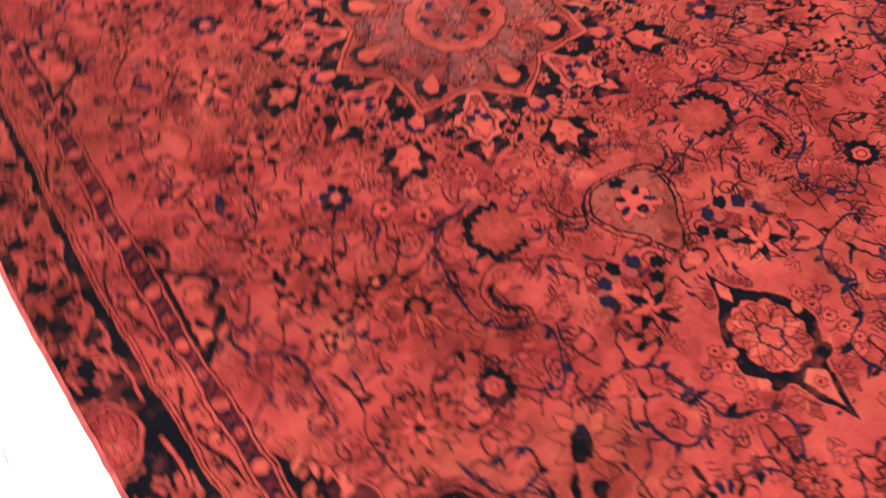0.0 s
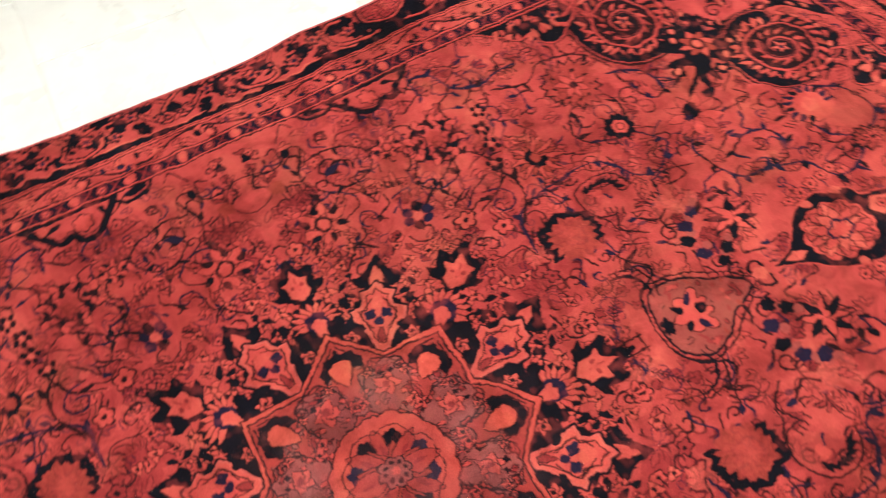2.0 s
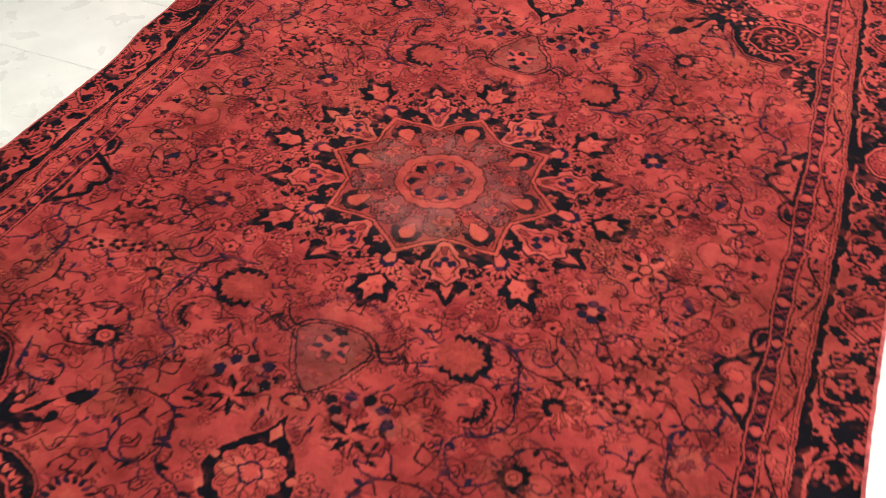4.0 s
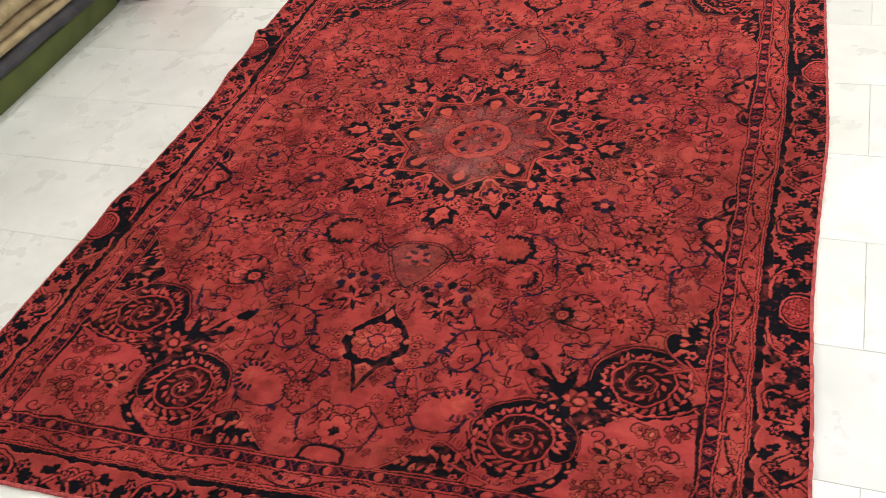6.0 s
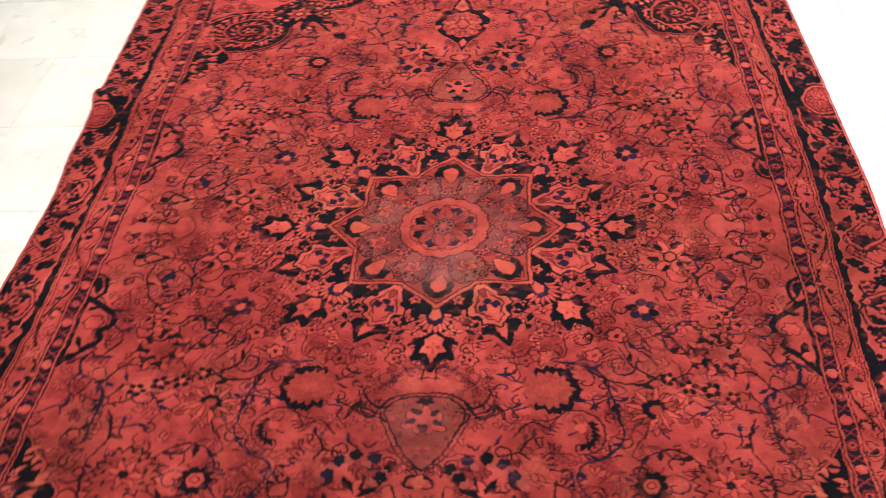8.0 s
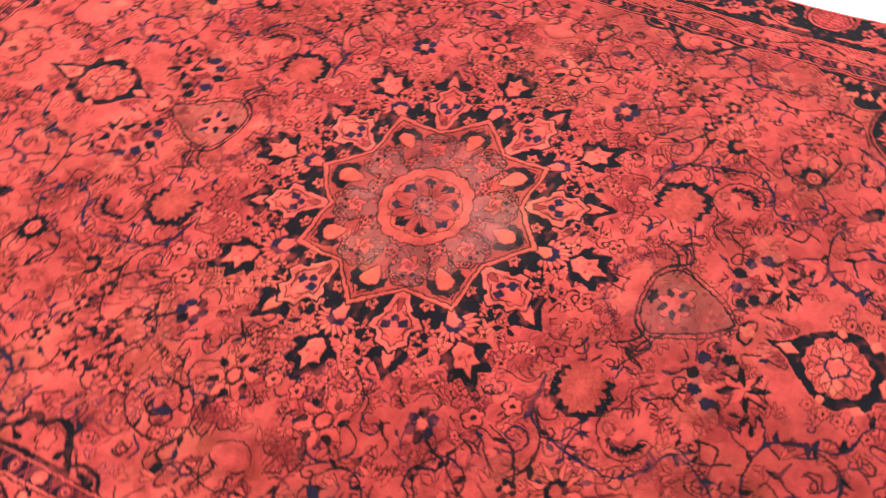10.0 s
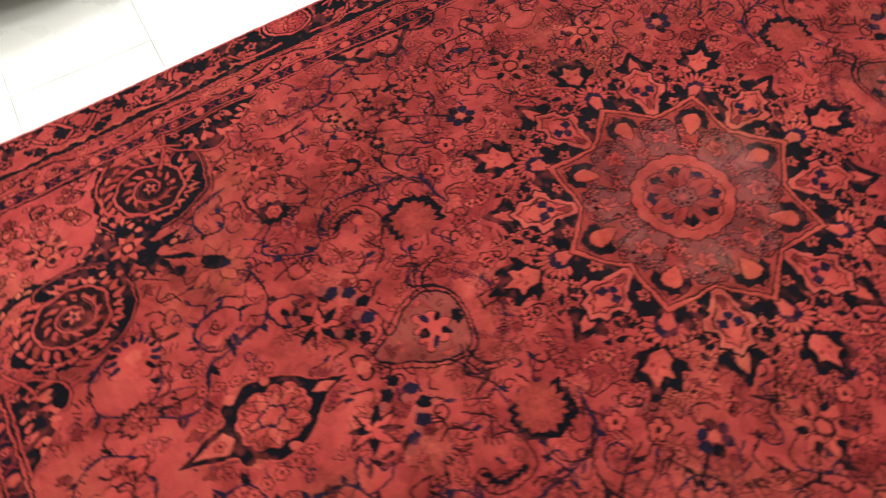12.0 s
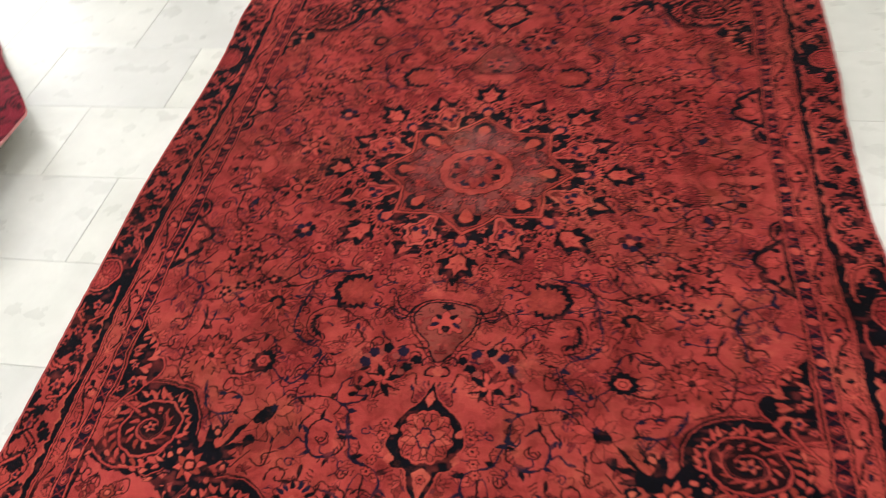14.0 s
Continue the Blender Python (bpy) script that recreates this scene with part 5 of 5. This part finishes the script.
def build_shell():
    t = 0.15
    wy0, wy1, wz0, wz1 = -4.3, 2.5, 0.35, 2.7
    for name, boxes in (
        ("wall_north", (((-ROOM_X - t, ROOM_Y, -0.1), (ROOM_X + t, ROOM_Y + t, ROOM_H)),)),
        ("wall_south", (((-ROOM_X - t, -ROOM_Y - t, -0.1), (ROOM_X + t, -ROOM_Y, ROOM_H)),)),
        ("wall_east", (
            ((ROOM_X, -ROOM_Y, -0.1), (ROOM_X + t, wy0, ROOM_H)),
            ((ROOM_X, wy1, -0.1), (ROOM_X + t, ROOM_Y, ROOM_H)),
            ((ROOM_X, wy0, -0.1), (ROOM_X + t, wy1, wz0)),
            ((ROOM_X, wy0, wz1), (ROOM_X + t, wy1, ROOM_H)),
        )),
        ("wall_west", (((-ROOM_X - t, -ROOM_Y, -0.1), (-ROOM_X, ROOM_Y, ROOM_H)),)),
    ):
        bm = bmesh.new()
        for a, b in boxes:
            box(bm, *a, *b)
        tagged(finish(name, bm, M_WALL), "plain off-white painted wall", "wall", kind="structure")
    bm = bmesh.new()
    box(bm, -ROOM_X - t, -ROOM_Y - t, ROOM_H, ROOM_X + t, ROOM_Y + t, ROOM_H + 0.15)
    tagged(finish("ceiling", bm, M_CEIL), "plain white ceiling", "ceiling", kind="structure")
    # shop window
    win = tagged(new("window_1"), "wide shop window in a white metal frame", "window", kind="structure")
    bm = bmesh.new()
    x0, x1 = ROOM_X + 0.05, ROOM_X + 0.10
    bars = [((wy0, wz0), (wy1, wz0 + 0.06)), ((wy0, wz1 - 0.06), (wy1, wz1))]
    for k in range(5):
        y = wy0 + (wy1 - wy0 - 0.06) * k / 4
        bars.append(((y, wz0 + 0.06), (y + 0.06, wz1 - 0.06)))
    for a, b in bars:
        box(bm, x0, a[0], a[1], x1, b[0], b[1])
    part("window_frame", bm, M_METAL, win)
    data = bpy.data.lights.new("window_light", "AREA")
    data.shape, data.size, data.size_y, data.energy, data.color = "RECTANGLE", wy1 - wy0, wz1 - wz0, WINDOW_WATTS, (1.0, 0.98, 0.95)
    lamp = new("window_light", data)
    lamp.matrix_world = look((ROOM_X + 0.2, (wy0 + wy1) / 2, (wz0 + wz1) / 2), (0, (wy0 + wy1) / 2, (wz0 + wz1) / 2))


build_shell()


def build_lamps():
    """Ceiling panels that light the showroom."""
    first = None
    for x in (-2.1, 0.0, 2.1):
        for y in (-2.6, -0.4, 1.8, 4.0):
            if first is None:
                first = new("ceiling_light")
                bm = bmesh.new()
                for a in ((-0.31, -0.31, -0.29, 0.31), (0.29, -0.31, 0.31, 0.31), (-0.29, -0.31, 0.29, -0.29), (-0.29, 0.29, 0.29, 0.31)):
                    box(bm, a[0], a[1], -0.03, a[2], a[3], 0.0)
                part("frame", bm, M_METAL, first)
                bm = bmesh.new()
                box(bm, -0.289, -0.289, -0.014, 0.289, 0.289, -0.004)
                part("diffuser", bm, M_LAMP, first)
                first.location = (x, y, ROOM_H)
                tagged(first, "square white ceiling light panel, switched on", "ceiling light", "ceiling lights")
            else:
                copy_thing(first, pose(x, y, ROOM_H))
            data = bpy.data.lights.new("panel_light", "AREA")
            data.shape, data.size, data.energy, data.color = "SQUARE", 0.56, LAMP_WATTS, (1.0, 0.97, 0.945)
            lamp = new("panel_light", data)
            lamp.location = (x, y, ROOM_H - 0.035)


build_lamps()


# ---- things round the rug ----
def folded_slab(back, nose_x, y0, y1, z0, h, wave, seed, droop=0.0, bend=0.0):
    """A folded textile: a soft slab from back to nose_x with a rounded fold there; its far end may droop."""
    r = random.Random(seed)
    ph = r.uniform(0, 6)
    sign = 1 if nose_x > back else -1
    bm = bmesh.new()
    n, m = 56, 12
    prof = [(back, 0.0)]
    for k in range(m):
        a = math.pi * k / (m - 1)
        prof.append((nose_x - sign * h * 0.62 + sign * h * 0.62 * math.sin(a), h / 2 - h / 2 * math.cos(a)))
    prof.append((back, h))
    rows = []
    for j in range(n + 1):
        t = j / n
        y = y0 + (y1 - y0) * t
        dz = wave * (math.sin(5.1 * y + ph) + 0.5 * math.sin(11.7 * y + 2 * ph)) - droop * max(0.0, (t - 0.86) / 0.14) ** 2
        dx = wave * 1.6 * math.sin(3.3 * y + 1.7 * ph) + wave * 0.7 * math.sin(17 * y + ph) - bend * float(step(0.86, 0.985, y))
        rows.append([bm.verts.new((x + (dx if 0 < i <= m else 0), y, max(z0 + z + dz * (0.5 + 0.5 * z / h), 0.001))) for i, (x, z) in enumerate(prof)])
    for a, b in zip(rows, rows[1:]):
        for i in range(len(prof)):
            k = (i + 1) % len(prof)
            bm.faces.new((a[i], b[i], b[k], a[k]))
    bm.faces.new(rows[0])
    bm.faces.new(rows[-1][::-1])
    bmesh.ops.recalc_face_normals(bm, faces=bm.faces)
    return bm


def red_bin(x, y, r, h):
    ob = new("red_bin")
    ob.location = (x, y, 0)
    bm = bmesh.new()
    n = 48
    rings = [(r - 0.012, 0.0), (r - 0.003, 0.002), (r, 0.012), (r, h - 0.02), (r + 0.008, h - 0.016), (r + 0.009, h), (r + 0.002, h), (r - 0.004, h - 0.01), (r - 0.006, 0.012), (0.001, 0.011)]
    loops = [[bm.verts.new((a * math.cos(TAU * i / n), a * math.sin(TAU * i / n), z)) for i in range(n)] for a, z in rings]
    for p, q in zip(loops, loops[1:]):
        for i in range(n):
            bm.faces.new((p[i], p[(i + 1) % n], q[(i + 1) % n], q[i]))
    bm.faces.new(loops[0][::-1])
    part("shell", bm, M_RED, ob, smooth=True)
    return tagged(ob, "tall round glossy red plastic bin on the marble floor", "bin", "red bins")

red_bin(-2.075, 1.065, 0.125, 0.62)
red_bin(-2.13, 1.312, 0.125, 0.62)


def west_stack():
    """Folded rugs heaped on a low platform under a green cloth."""
    ob = new("display_platform")
    bm = box(bmesh.new(), -3.3, -2.6, 0.0, -2.085, 0.885, 0.134, 0.009)
    bmesh.ops.subdivide_edges(bm, edges=[e for e in bm.edges if abs(e.verts[0].co.y - e.verts[1].co.y) > 1], cuts=40, use_grid_fill=True)
    for v in bm.verts:
        if v.co.x > -2.5:
            low = 1 - v.co.z / 0.134
            v.co.x -= 0.012 + 0.03 * v.co.y + low * (0.022 + 0.045 * max(v.co.y, -0.4)) if v.co.y > -1.2 else -0.024
        if v.co.z > 0.004:
            v.co.x += 0.004 * math.sin(4.3 * v.co.y) + 0.002 * math.sin(13 * v.co.y + 30 * v.co.z)
    part("cloth", bm, M_GREEN, ob, smooth=True)
    # added dark block stands in for the shade between platform and bins
    part("end_panel", box(bmesh.new(), -3.3, 0.889, 0.0, -2.20, 0.955, 0.12, 0.006), M_DARK, ob, "black block filling the shaded gap beside the platform")
    tagged(ob, "low platform wrapped in dull green cloth under folded rugs", "platform")
    z = 0.137
    for i, (h, x, y1, mat, label) in enumerate((
        (0.062, -2.075, 0.99, M_GREY, "dark grey felt blanket folded on the green platform"),
        (0.042, -2.105, 0.95, M_BEIGE, "folded beige rug with its pale back outwards"),
        (0.047, -2.115, 0.94, M_TAN, "folded tan rug with its woven back outwards"),
        (0.072, -2.120, 0.94, M_BEIGE, "thick folded beige rug in the heap"),
        (0.125, -2.16, 0.93, M_BROWN, "folded dark brown shaggy wool rug"),
        (0.060, -2.17, 0.92, M_OLIVE, "folded olive patterned rug on the heap"),
        (0.060, -2.18, 0.92, M_TAN, "folded tan rug with its woven back outwards"),
    )):
        ob = new("folded_rug")
        part("fold", folded_slab(-3.25, x, -2.55, y1 + 0.3, z, h - 0.004, 0.0045 if i else 0.004, 20 + i, 0.0, 0.14), mat, ob, smooth=True)
        tagged(ob, label, "folded rug", "folded rugs in the heap")
        z += h


west_stack()


def crimson_rug():
    """A crimson rug that lies over a low pale heap; its corner lifts from the floor."""
    heap = new("folded_cloth")
    part("fold", folded_slab(3.0, 1.78, -0.12, 1.5, 0.0, 0.055, 0.005, 41), M_COTTON, heap, smooth=True)
    tagged(heap, "pale grey folded cotton cloth lying under a crimson rug", "cloth", "pale cloths")
    heap = new("folded_cloth")
    part("fold", folded_slab(3.0, 1.80, -0.10, 1.5, 0.056, 0.05, 0.005, 47), M_COTTON, heap, smooth=True)
    tagged(heap, "pale grey folded cotton cloth lying under a crimson rug", "cloth", "pale cloths")
    nu, nv = 70, 110

    def place(i, j, lift):
        y = -1.0 + 2.5 * j / nv
        left = 1.60 + 0.045 * float(step(0.5, 0.05, y)) + 0.02 * math.sin(4.0 * y + 1) + 0.012 * math.sin(9 * y) + 0.88 * max(0.0, -0.10 - y)
        x = left + (3.0 - left) * i / nu
        sag = max(0.0, 1 - i / 8)
        z = 0.118 + 0.008 * math.sin(6 * y + 3 * x) + 0.006 * math.sin(13 * y - 5 * x)
        z += 0.02 * math.exp(-(((y + 0.1) / 0.2) ** 2)) * sag - 0.03 * sag * float(step(0.2, 0.9, y))
        z -= 0.105 * float(step(0.38, 0.75, -y))
        return Vector((x, y, max(z, 0.002) + lift))

    ob = new("crimson_rug")
    for name, lift, mat, label in (("wool_face", 0.012, M_CRIMSON, "crimson pile with dark flowers"), ("backing", 0.0, M_COTTON, "pale cotton back")):
        bm = bmesh.new()
        g = [[bm.verts.new(place(i, j, lift)) for i in range(nu + 1)] for j in range(nv + 1)]
        for j in range(nv):
            for i in range(nu):
                f = (g[j][i], g[j][i + 1], g[j + 1][i + 1], g[j + 1][i])
                bm.faces.new(f if lift else f[::-1])
        part(name, bm, mat, ob, label, smooth=True)
    # pale edge between pile and back
    bm = bmesh.new()
    loop = [(i, 0) for i in range(nu + 1)] + [(nu, j) for j in range(nv + 1)] + [(i, nv) for i in range(nu, -1, -1)] + [(0, j) for j in range(nv, -1, -1)]
    lo = [bm.verts.new(place(i, j, 0.0)) for i, j in loop]
    hi = [bm.verts.new(place(i, j, 0.012)) for i, j in loop]
    for k in range(len(loop) - 1):
        bm.faces.new((lo[k], lo[k + 1], hi[k + 1], hi[k]))
    part("edge_binding", bm, M_PINK, ob, "pale pink overcast edge", smooth=True)
    return tagged(ob, "crimson wool rug with dark flowers, its corner lifted off the floor", "rug")


crimson_rug()


def slate_heap():
    ob = new("folded_rug")
    part("fold", folded_slab(-3.2, -2.0, 1.53, 2.6, 0.0, 0.22, 0.006, 61), M_SLATE, ob, smooth=True)
    tagged(ob, "thick slate-blue folded rug standing behind the red bins", "folded rug")


slate_heap()
